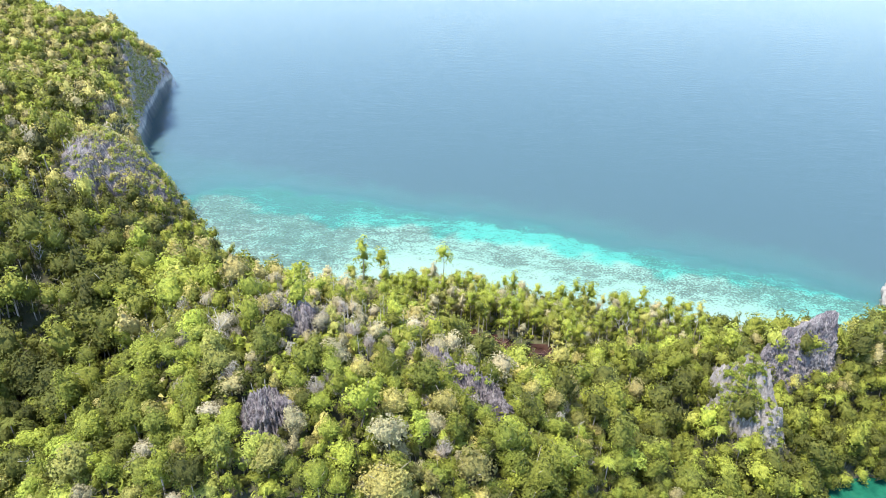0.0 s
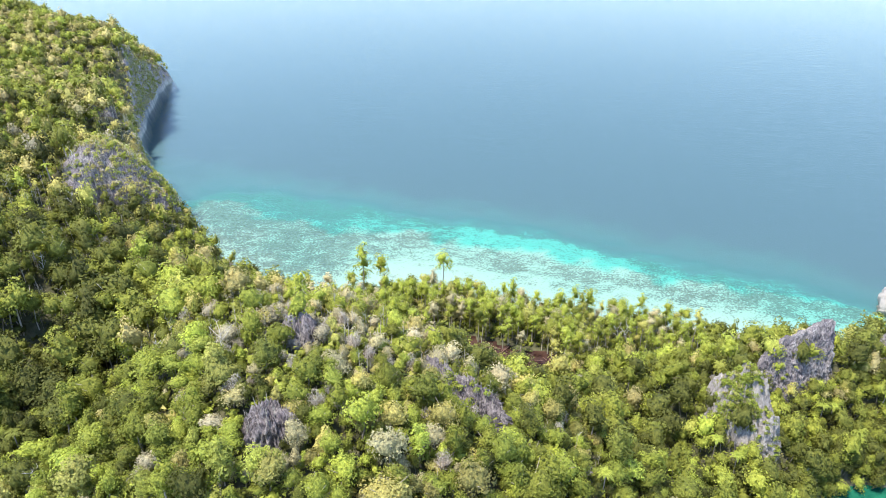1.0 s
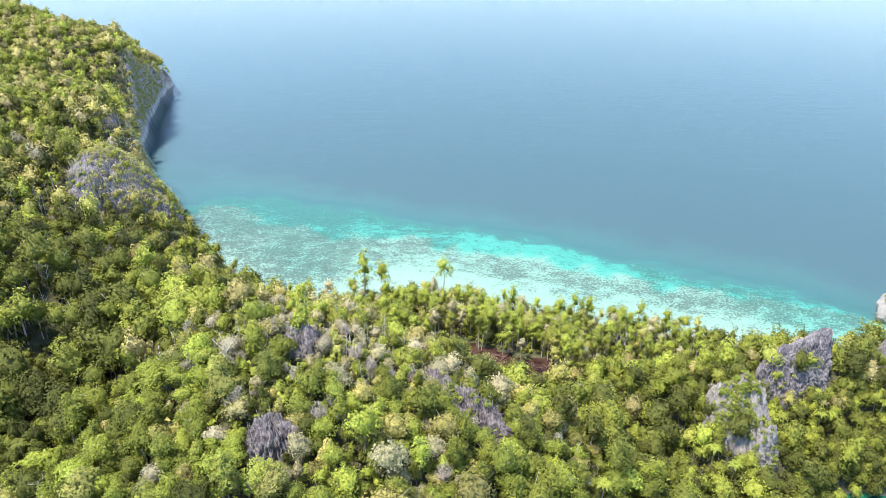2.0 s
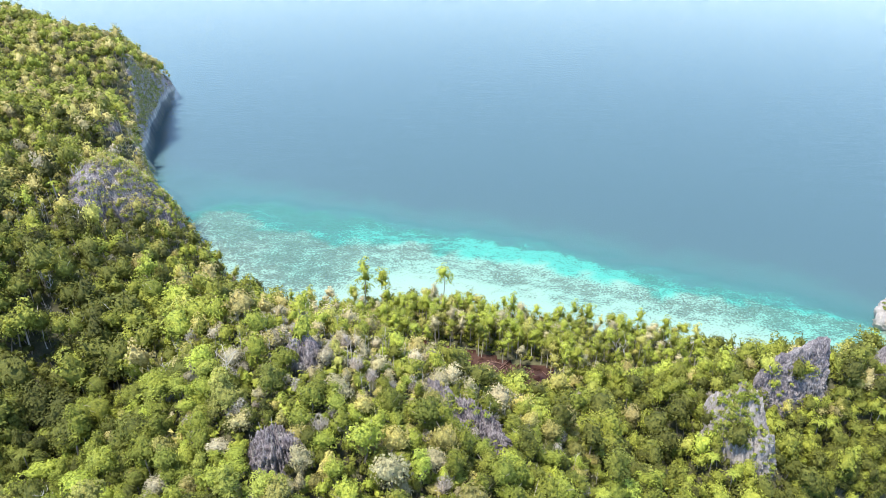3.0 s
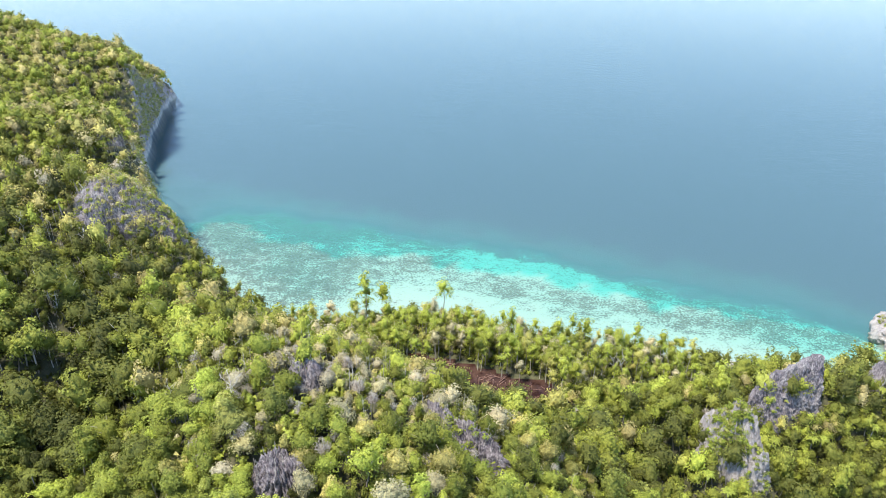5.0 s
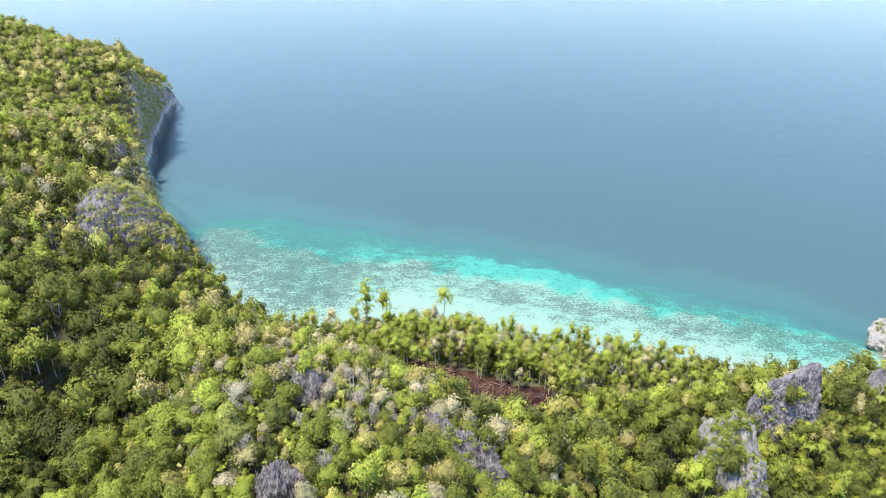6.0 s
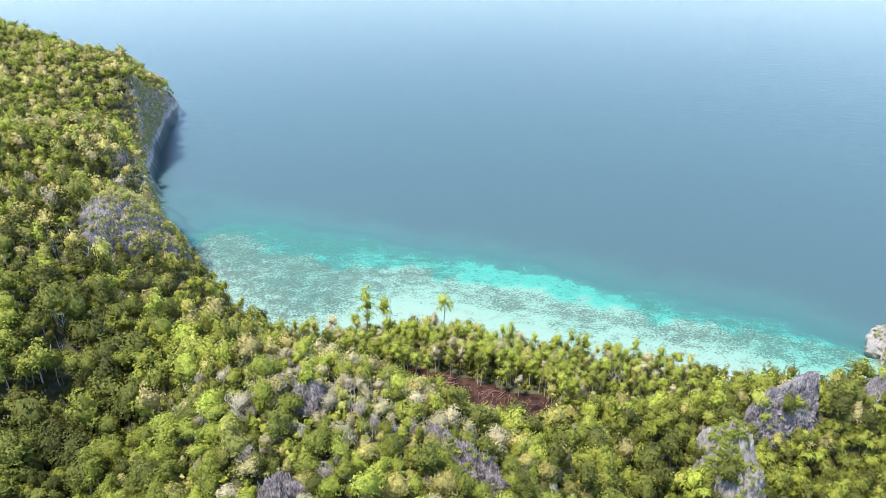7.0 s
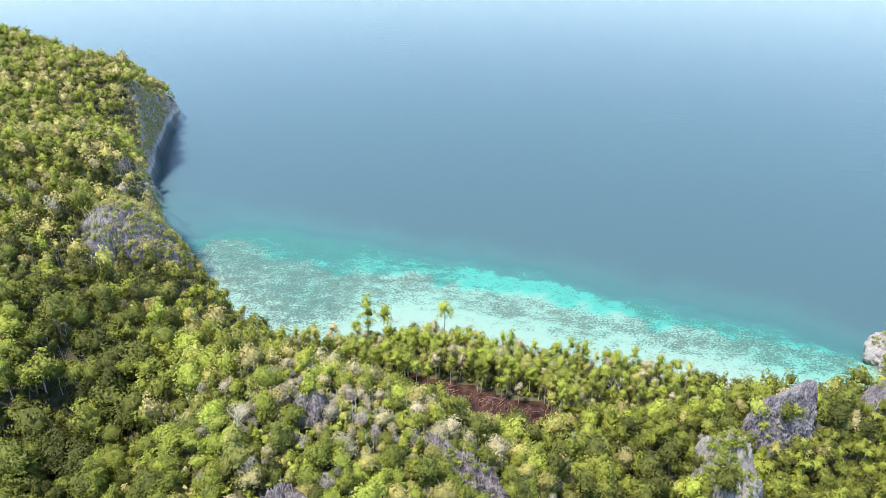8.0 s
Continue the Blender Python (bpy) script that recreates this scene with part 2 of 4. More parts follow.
def lattice(i, j, seed):
    h = np.sin(i * 127.1 + j * 311.7 + seed * 74.7) * 43758.5453
    return h - np.floor(h)


def field(x, y, size, seed=0, octaves=3):
    """Smooth random heights from -1 to 1 with bumps of that size."""
    total, amp, norm = 0.0, 1.0, 0.0
    for k in range(octaves):
        u, v = x / size, y / size
        i, j = np.floor(u), np.floor(v)
        fu, fv = smooth(u - i), smooth(v - j)
        a, b = lattice(i, j, seed + k), lattice(i + 1, j, seed + k)
        c, d = lattice(i, j + 1, seed + k), lattice(i + 1, j + 1, seed + k)
        total = total + amp * ((a * (1 - fu) + b * fu) * (1 - fv) + (c * (1 - fu) + d * fu) * fv)
        norm, amp, size = norm + amp, amp * 0.5, size * 0.5
    return 2 * total / norm - 1


def survey(x, y):
    """Ground height and what lies there: height, distance inland, reef position, lagoon and pool distances."""
    x, y = np.asarray(x, float), np.asarray(y, float)
    wob = field(x, y, 14, 5)
    inland = inside_distance(COAST, x, y) + 1.8 * wob
    reef = inside_distance(REEF, x, y) + 4.0 * wob
    lake, pool = inside_distance(LAKE, x, y) + 1.2 * wob, inside_distance(POOL, x, y) + 0.8 * wob
    h = np.zeros(x.shape)
    for cx, cy, top, a, b, turn in HILLS:
        c, s = math.cos(radians(turn)), math.sin(radians(turn))
        u, v = (x - cx) * c + (y - cy) * s, -(x - cx) * s + (y - cy) * c
        h += top * np.exp(-((u / a) ** 2) - (v / b) ** 2)
    beach = smooth((x + 48) / 16) * smooth((118 - x) / 8) * smooth((y - 100) / 14)
    h = h + (1.3 * field(x, y, 16, 1) + 0.6 * field(x, y, 4, 2)) * (1 - 0.85 * beach)
    crags = smooth((-x - 62) / 30) * smooth((26 - inland) / 14)
    h = h + crags * (3.2 * np.abs(field(x, y, 9, 41)) + 1.6 * field(x, y, 5, 43))
    h = np.maximum(h, 1.0 + 0.35 * field(x, y, 10, 3) + 0.25 * (1 - beach) * np.minimum(inland, 10))
    rim = 7.0 - 3.5 * smooth((y - 240) / 40) + 14.0 * beach
    land = 0.05 + (h - 0.05) * smooth(inland / rim)
    flat = smooth((8 + pool) / 8)
    land = land * (1 - flat) + flat * np.where(pool > 0, 0.25, 0.95)
    shore = smooth((lake + 3.5) / 4.5)
    land = land * (1 - shore) + shore * -2.5
    u = np.where(reef > 0, -inland / (np.maximum(-inland, 0) + np.maximum(reef, 0) + 1e-6), 1 - reef / 45.0)
    u = np.where(inland > 0, 0, u)
    bed = -(0.45 + 1.0 * smooth(u / 0.5) + 2.2 * smooth((u - 0.72) / 0.3) + 3 * smooth((u - 0.95) / 0.6))
    z = np.where(inland > 0, land, bed)
    return z, inland, u, lake, pool, beach


def ground_z(x, y):
    return float(survey(np.array([x]), np.array([y]))[0][0])


def sheet(name, xs, ys, heights, attrs, mat, keep=None):
    """A grid of faces over the given lines, with point attributes."""
    nx, ny = len(xs), len(ys)
    gx, gy = np.meshgrid(xs, ys)
    verts = np.c_[gx.ravel(), gy.ravel(), heights.ravel()]
    k = (np.arange(ny - 1)[:, None] * nx + np.arange(nx - 1)[None]).ravel()
    faces = np.c_[k, k + 1, k + nx + 1, k + nx]
    if keep is not None:
        faces = faces[keep.ravel()[faces].any(1)]
    me = bpy.data.meshes.new(name)
    me.from_pydata(verts.tolist(), [], faces.tolist())
    for key, values in attrs.items():
        me.attributes.new(key, "FLOAT", "POINT").data.foreach_set("value", np.ascontiguousarray(values.ravel(), dtype=np.float32))
    me.polygons.foreach_set("use_smooth", np.ones(len(me.polygons), bool))
    me.materials.append(mat)
    return new(name, me)


def lines(start, stop, step, far):
    """Grid lines: even in the middle, stretching out to far on both sides."""
    out, d, a, b = list(np.arange(start, stop + step / 2, step)), step, start, stop
    while b < far or a > -far:
        d *= 1.35
        b, a = b + d, a - d
        out = [a] + out + [b]
    return np.array(out)


# ---- the large structure ----
gx, gy = lines(-280, 170, 2.0, 4900), lines(20, 430, 2.0, 4900)
px, py = np.meshgrid(gx, gy)
gz, inland, reef_u, lake, pool, beach = survey(px, py)
sand = smooth((5 - inland) / 3) * beach * smooth((px + 32) / 14) * (inland > -1)
west, east = smooth((-px - 20) / 45), smooth((px - 55) / 25)
reef_u = reef_u + np.where(reef_u > 0.3, 0.15 * field(px, py, 11, 21, 4) + 0.10 * field(px, py, 5, 31, 2), 0)
slope_u = reef_u - 0.15 * west
# clean sand in uneven patches along the reef's rim
rim_band = smooth((reef_u - 0.66) / 0.10) * (1 - smooth((reef_u - 0.96) / 0.08))
patch = smooth((field(px, py, 13, 23, 3) + 0.02 + 0.50 * np.exp(-((px - 32) / 26) ** 2)) / 0.30) * smooth((px + 8) / 10)
bright = rim_band * patch * (1 - 0.35 * east)
depth = 0.30 + 0.85 * smooth(reef_u / 0.5) + 1.3 * smooth((reef_u - 0.66) / 0.15) + 0.35 * west * smooth((reef_u - 0.05) / 0.4) + 1.6 * smooth((slope_u - 0.98) / 0.12) + 0.7 * smooth((px - 70) / 40) * smooth(reef_u / 0.3)
depth = depth + 10 * smooth((slope_u - 1.04) / 0.85) + 26 * smooth((slope_u - 1.4) / 1.2) + 9 * smooth((-px - 108) / 30) * (inland < 0)
coral = 0.29 + 0.29 * smooth((reef_u - 0.20 + 0.12 * west) / 0.34) + 0.15 * west * smooth(reef_u / 0.2) + 0.06 * east + 0.08 * field(px, py, 9, 27, 2) - 0.19 * bright
coral = coral + 0.16 * smooth((reef_u - 0.90) / 0.10) * (1 - bright)
ground = sheet("ground", gx, gy, gz, {"sand": sand, "coral": np.clip(coral, 0, 1), "wet": smooth(-inland / 1.5 + 0.5), "depth": depth}, GROUND)
tagged(ground, "wooded limestone island with a white beach and reef flat", "ground", kind="structure")

sx, sy = lines(-260, 200, 4.0, 4800), lines(120, 450, 4.0, 4800)
px, py = np.meshgrid(sx, sy)
s_in = survey(px, py)[1]
sea = sheet("sea", sx, sy, np.zeros(px.shape), {}, SEA, keep=s_in < 6)
tagged(sea, "calm blue sea turning turquoise over the reef", "sea", kind="structure")


def pond(name, poly, z, mat, grow):
    bm = bmesh.new()
    cx, cy = np.mean(poly, 0)
    for x, y in poly:
        d = math.hypot(x - cx, y - cy)
        bm.verts.new((cx + (x - cx) * (1 + grow / d), cy + (y - cy) * (1 + grow / d), z))
    bm.faces.new(bm.verts)
    me = bpy.data.meshes.new(name)
    bm.to_mesh(me)
    bm.free()
    me.materials.append(mat)
    return new(name, me)


tagged(pond("lagoon", LAKE, 0.02, LAGOON, 4), "emerald green lagoon water under wooded cliffs", "lagoon", kind="structure")
tagged(pond("mud_pool", POOL, 0.7, MUD, 3), "rust-red muddy pool among felled trees", "pool", kind="structure")


# ---- trees ----
rng = np.random.default_rng(7)


def round_shading(me, normals):
    """Shade sprays of leaves by the round clump that they sit on."""
    me.polygons.foreach_set("use_smooth", np.ones(len(me.polygons), bool))
    me.normals_split_custom_set_from_vertices(normals)


def mesh_of(name, verts, faces, mat, tone=None, smooth_faces=False, normals=None, light=0.6):
    me = bpy.data.meshes.new(name)
    me.from_pydata(np.asarray(verts).tolist(), [], [list(f) for f in faces])
    if tone is not None:
        me.attributes.new("tone", "FLOAT", "POINT").data.foreach_set("value", np.ascontiguousarray(np.broadcast_to(tone, len(verts)), dtype=np.float32))
        me.attributes.new("lightness", "FLOAT", "POINT").data.foreach_set("value", np.full(len(verts), light, np.float32))
    if smooth_faces:
        me.polygons.foreach_set("use_smooth", np.ones(len(me.polygons), bool))
    if normals is not None:
        round_shading(me, normals)
    me.materials.append(mat)
    return me


CLUMP = 0.84  # how far leaves shade as one clump


def leaf_cloud(lobes, count, size, up=0.35, seed=0):
    """Leaf sprays, three corners each, strewn over the outer side of the lobes (x, y, z, radius, flatness)."""
    r = np.random.default_rng(seed)
    lobes = np.array(lobes, float)
    pick = r.choice(len(lobes), count * 2, p=lobes[:, 3] ** 2 / (lobes[:, 3] ** 2).sum())
    way = r.normal(size=(count * 2, 3))
    way /= np.linalg.norm(way, axis=1, keepdims=True)
    way[:, 2] = np.where(way[:, 2] < -0.45, -way[:, 2], way[:, 2])
    depth = 1.28 - 0.44 * r.random(count * 2)
    at = lobes[pick, :3] + way * (lobes[pick, 3] * depth)[:, None] * np.c_[np.ones(count * 2), np.ones(count * 2), lobes[pick, 4]]
    off = (at[:, None] - lobes[None, :, :3]) / np.stack([lobes[:, 3], lobes[:, 3], lobes[:, 3] * lobes[:, 4]], -1)[None]
    buried = (np.linalg.norm(off, axis=2) < 0.72).any(1)
    keep = np.where(~buried)[0][:count]
    at, way = at[keep], way[keep]
    n = len(at)
    normal = way + r.normal(size=(n, 3)) * 0.55 + (0, 0, up)
    normal /= np.linalg.norm(normal, axis=1, keepdims=True)
    side = np.cross(normal, r.normal(size=(n, 3)))
    side /= np.linalg.norm(side, axis=1, keepdims=True)
    along = np.cross(normal, side)
    s = size * (0.6 + 0.8 * r.random(n))[:, None]
    w = 0.55 + 0.3 * r.random(n)[:, None]
    droop = normal * s * 0.25
    spray = np.stack([at - along * s - droop, at + along * s * 0.7 + side * s * w, at + along * s * 0.7 - side * s * w], 1)
    middle = np.average(lobes[:, :3], 0, lobes[:, 3] ** 3) - (0, 0, 0.6 * lobes[:, 3].max())
    dome = at - middle
    dome /= np.linalg.norm(dome, axis=1, keepdims=True)
    shade = (way * 0.55 + dome * 0.45) * CLUMP + normal * (1 - CLUMP)
    shade /= np.linalg.norm(shade, axis=1, keepdims=True)
    return spray.reshape(-1, 3), np.arange(n * 3).reshape(-1, 3), np.repeat(shade, 3, 0)


def ball(level):
    """Directions and triangles of an even ball; level 1, 2: 20, 80 triangles."""
    bm = bmesh.new()
    bmesh.ops.create_icosphere(bm, subdivisions=level, radius=1.0)
    bm.verts.ensure_lookup_table()
    out = np.array([v.co[:] for v in bm.verts]), np.array([[v.index for v in f.verts] for f in bm.faces])
    bm.free()
    return out


BALLS = {k: ball(k) for k in (1, 2)}


def leafy_core(lobes, level):
    """The dense inner mass of a crown: one lumpy skin round all its lobes, with vertex normals."""
    way, faces = BALLS[level]
    lobes = np.array(lobes, float)
    middle = np.average(lobes[:, :3], 0, lobes[:, 3] ** 3)
    reach = np.full(len(way), 0.35 * lobes[:, 3].max())
    for x, y, z, rad, flat in lobes:
        size = np.array((rad, rad, rad * flat))
        o, d = (middle - (x, y, z)) / size, way / size
        qa, qb, qc = (d * d).sum(1), 2 * (d @ o), o @ o - 1
        root = qb * qb - 4 * qa * qc
        reach = np.maximum(reach, np.where(root > 0, (-qb + np.sqrt(np.maximum(root, 0))) / (2 * qa), 0))
    reach *= np.where(way[:, 2] < -0.3, 0.6, 0.78) * (1 + 0.16 * np.sin(way[:, 0] * 9 + len(lobes)) * np.sin(way[:, 1] * 8 + way[:, 2] * 7))
    verts = middle + way * reach[:, None]
    cross = np.cross(verts[faces[:, 1]] - verts[faces[:, 0]], verts[faces[:, 2]] - verts[faces[:, 0]])
    normal = np.zeros_like(verts)
    for k in range(3):
        np.add.at(normal, faces[:, k], cross)
    normal /= np.linalg.norm(normal, axis=1, keepdims=True) + 1e-9
    return verts, faces, normal


def full_crown(lobes, leaves, size, level, seed, up=0.35):
    """A dense crown: the inner mass with leaf sprays all over it."""
    cv, cf, cn = leafy_core(lobes, level)
    lv, lf, ln = leaf_cloud(lobes, leaves, size, up, seed)
    return np.concatenate([cv, lv]), np.concatenate([cf, lf + len(cv)]), np.concatenate([cn, ln])


def crown_lobes(width, height, base, count, seed):
    """Lobes of a domed crown that starts at base: a middle one and uneven puffs round and over it."""
    r = np.random.default_rng(seed)
    out = [(0.0, 0.0, base + height * 0.44, width * 0.28, height / width * 1.1)]
    lean = r.normal(size=2) * width * 0.10
    squash = r.uniform(0.72, 1.0), r.uniform(0.72, 1.0)
    for k in range(count):
        f = (k + 0.5) / count
        up = 1.0 - 1.25 * f + 0.22 * r.normal()
        a = k * 2.4 + 1.3 * r.random()
        ring = math.sqrt(max(0.05, 1 - min(up * up, 1.0))) * r.uniform(0.55, 1.3)
        x, y = 0.36 * width * ring * math.cos(a) * squash[0] + lean[0] * up, 0.36 * width * ring * math.sin(a) * squash[1] + lean[1] * up
        z = base + height * (0.44 + 0.42 * up * r.uniform(0.7, 1.25))
        out.append((x, y, z, width * r.uniform(0.11, 0.20), r.uniform(0.7, 1.05)))
    return out


def tube(points, radii, sides=6):
    """A tapered, bent tube."""
    verts, faces = [], []
    pts = [Vector(p) for p in points]
    for k, (p, rad) in enumerate(zip(pts, radii)):
        d = (pts[min(k + 1, len(pts) - 1)] - pts[max(k - 1, 0)]).normalized()
        a = d.orthogonal().normalized()
        b = d.cross(a)
        for j in range(sides):
            t = 2 * math.pi * j / sides
            verts.append(p + (a * math.cos(t) + b * math.sin(t)) * rad)
    for k in range(len(pts) - 1):
        for j in range(sides):
            i = k * sides
            faces.append((i + j, i + (j + 1) % sides, i + sides + (j + 1) % sides, i + sides + j))
    faces.append(tuple(range((len(pts) - 1) * sides, len(pts) * sides)))
    return verts, faces


def gather(pieces):
    verts, faces = [], []
    for v, f in pieces:
        n = len(verts)
        verts += list(v)
        faces += [tuple(i + n for i in q) for q in f]
    return np.array([tuple(v) for v in verts]), faces


def trunk_shape(height, radius, seed, limbs=4, limb_from=0.55, reach=1.2, sides=6, twigs=0, crook=0.03):
    r = random.Random(seed)
    bend = [(r.uniform(-crook, crook) * height * k, r.uniform(-crook, crook) * height * k) for k in range(5)]
    spine = [(bend[k][0], bend[k][1], height * k / 4) for k in range(5)]
    pieces = [tube([(spine[0][0], spine[0][1], -0.6)] + spine, [radius * 1.35] + [radius * (1 - 0.19 * k) for k in range(5)], sides)]
    for k in range(limbs):
        f = limb_from + (1 - limb_from) * (k + 0.3) / limbs
        i = min(int(f * 4), 3)
        w = f * 4 - i
        p = Vector(spine[i]).lerp(Vector(spine[i + 1]), w)
        a = k * 2.4 + r.random()
        out = Vector((math.cos(a), math.sin(a), 0.9 + 0.5 * r.random())) * reach * (0.7 + 0.5 * r.random())
        q, e = p + out * 0.5 + Vector((0, 0, -0.06 * reach)), p + out
        pieces.append(tube([p, q, e], [radius * 0.5, radius * 0.34, radius * 0.12], 5))
        for t in range(twigs):
            b = q.lerp(e, r.random())
            d = Vector((r.uniform(-1, 1), r.uniform(-1, 1), r.uniform(0.2, 1.2))) * reach * 0.45
            pieces.append(tube([b, b + d * 0.6, b + d], [radius * 0.2, radius * 0.14, radius * 0.05], 4))
    return gather(pieces)


def part(name, me, parent, label=""):
    ob = new(name, me)
    ob.parent = parent
    if label:
        tagged(ob, label)
    return ob


def make_tree(name, trunk, crown, label, group, category="tree"):
    """An Empty at the foot with a trunk and, where there is one, a crown."""
    root = new(name)
    root.empty_display_size = 0.5
    tagged(root, label, category, group)
    part("trunk", trunk, root)
    if crown:
        part("crown", crown, root)
    return root


class Shape:
    """One tree form: its crown and trunk as arrays, to be used for single trees and for the joined woods."""

    def __init__(self, width, height, base, lobes, leaves, leaf, seed, level, trunk_radius=0.12, limbs=4):
        *self.crown, self.normals = full_crown(crown_lobes(width, height, base, lobes, seed), leaves, leaf, level, seed)
        self.trunk = trunk_shape(base + height * 0.6, trunk_radius, seed, limbs, 0.6, width * 0.3)
        self.poor_trunk = tube([(0, 0, -0.6), (0.1, 0, base + height * 0.4)], [trunk_radius, trunk_radius * 0.6], 4)
        self.top = base + height


WIDTHS, HEIGHTS = [2.8, 3.5, 4.1, 4.7, 5.3, 3.1, 4.4, 3.8], [3.5, 4.5, 3.7, 4.8, 4.1, 5.4, 3.3, 4.7]
NEAR = [Shape(w, h, 0.8 + 0.25 * (k % 3), 10 + int(2.4 * w), int(400 + 100 * w), 0.138, 20 + k, 2) for k, (w, h) in enumerate(zip(WIDTHS, HEIGHTS))]
MID = [Shape(3.6 + 0.5 * (k % 4), 4.0 + 0.6 * (k % 3), 1.0 + 0.5 * (k % 2), 14 + k % 5, 340, 0.185, 40 + k, 2) for k in range(8)]
BACK = [Shape(3.6 + 0.5 * (k % 4), 4.0 + 0.6 * (k % 3), 1.0 + 0.5 * (k % 2), 12 + k % 4, 240, 0.215, 140 + k, 1) for k in range(8)]
FAR = [Shape(4.4 + 0.5 * (k % 4), 4.4 + 0.6 * (k % 3), 1.0, 12, 180, 0.30, 60 + k, 1) for k in range(6)]
PLAIN = [Shape(4.6 + 0.5 * (k % 4), 4.4 + 0.6 * (k % 3), 1.0, 6, 24, 0.6, 80 + k, 1) for k in range(4)]
SHRUB = [Shape(2.6, 1.5, 0.1, 5, 30, 0.22, 86 + k, 1) for k in range(3)]


def crest(x, y):
    """How scrubby the wood is: 1 on the dry crest of the near ridge."""
    return smooth(1.25 - np.hypot((x + 22) / 30, (y - 70) / 14))


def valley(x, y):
    """1 in the ravine between ridges, where tall trees stand apart in painted shade."""
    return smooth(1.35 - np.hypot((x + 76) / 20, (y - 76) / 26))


def dry(x, y):
    """1 on the dry limestone hillside west of the ravine, with its olive scrub."""
    return smooth(1.5 - np.hypot((x + 104) / 34, (y - 128) / 40))


def sizes(x, y):
    """Sizes of trees: many small, a few large, smaller on the dry crest, larger in the valley."""
    s = np.clip(rng.lognormal(-0.34, 0.36, len(x)), 0.34, 1.4)
    low = valley(x, y)
    brink = smooth(1.5 - np.hypot((x - 16) / 15, (y - 108) / 9))
    s = s * (1 - 0.4 * smooth((16 - inside_distance(COAST, x, y)) / 10) * (x < -45))
    return 1.12 * s * (1 - 0.30 * crest(x, y)) * (1 + 0.45 * low) * (1 - 0.52 * brink)


def tone_at(x, y, n):
    """Kinds of foliage in patches: mostly mid and yellow-green, with olive and some grey, nearly bare crowns."""
    r = np.clip(rng.random(n) + 0.22 * field(x, y, 24, 11) + 0.34 * crest(x, y) - 0.22 * smooth((x - 8) / 30), 0, 1)
    base = np.select([r < 0.10, r < 0.34, r < 0.58, r < 0.72, r < 0.93], [0.10, 0.27, 0.42, 0.54, 0.70], 0.84)
    pick = rng.random(n)
    base = np.where(pick < 0.75 * dry(x, y), np.select([pick < 0.20, pick < 0.40], [0.07, 0.22], 0.68), base)
    lush = smooth(1.5 - np.hypot((x + 34) / 26, (y - 47) / 12))
    base = np.where(rng.random(n) < 0.45 * lush, rng.uniform(0.44, 0.57, n), base)
    # hillside and lagoon shade put into the tones, plus darker crowns of the crest
    shade_and_dark = np.maximum(0.45 * smooth(1.5 - np.hypot((x + 96) / 16, (y - 103) / 16)), np.maximum(0.25 * smooth(1.5 - np.hypot((x - 82) / 24, (y - 84) / 14)), 0.4 * smooth(1.5 - np.hypot((x - 12) / 15, (y - 56) / 9))))
    # the ravine's shade lowers the tones too
    base = base * (1 - 0.7 * valley(x, y)) * (1 - shade_and_dark)
    return np.clip(base + 0.05 * rng.normal(size=n), 0, 0.90)


# rocks that stand clear of the woods: x, y, radius
BARE = [(73.5, 101, 2.6), (77, 102.5, 3.2), (81.5, 103.5, 3.4), (86, 105.5, 3.4), (61.0, 86.0, 4.6), (65, 81.5, 4.2), (61, 80.0, 2.2), (-101, 133, 5.0), (-96, 136, 5.5), (-91, 140, 5.5), (-87, 144, 4.0), (-97, 130.5, 4.0), (-24, 47.4, 3.8), (3.4, 63, 2.6), (-0.5, 65, 2.2), (8.5, 61.2, 2.6), (-24.3, 66.2, 3.2), (24, 60.5, 2.2), (112, 118, 5), (137, 158, 6)]


def scatter(x0, x1, y0, y1, cell, wade=-1.5):
    xs, ys = np.meshgrid(np.arange(x0, x1, cell), np.arange(y0, y1, cell))
    xs = (xs + rng.uniform(-0.45, 0.45, xs.shape) * cell).ravel()
    ys = (ys + rng.uniform(-0.45, 0.45, ys.shape) * cell).ravel()
    z, inl, u, lk, pl, bch = survey(xs, ys)
    zx, zy = survey(xs + 1.0, ys)[0], survey(xs, ys + 1.0)[0]
    slope = np.hypot(zx - z, zy - z)
    ok = (inl > 1.5 + 0.8 * bch) & (lk < -0.2) & (pl < wade) & (z > -0.4)
    ok &= (slope < 1.35) | (rng.random(xs.shape) < 0.8)
    for bx, by, rad in BARE:
        ok &= np.hypot(xs - bx, ys - by) > rad
    return xs[ok], ys[ok], z[ok], slope[ok]


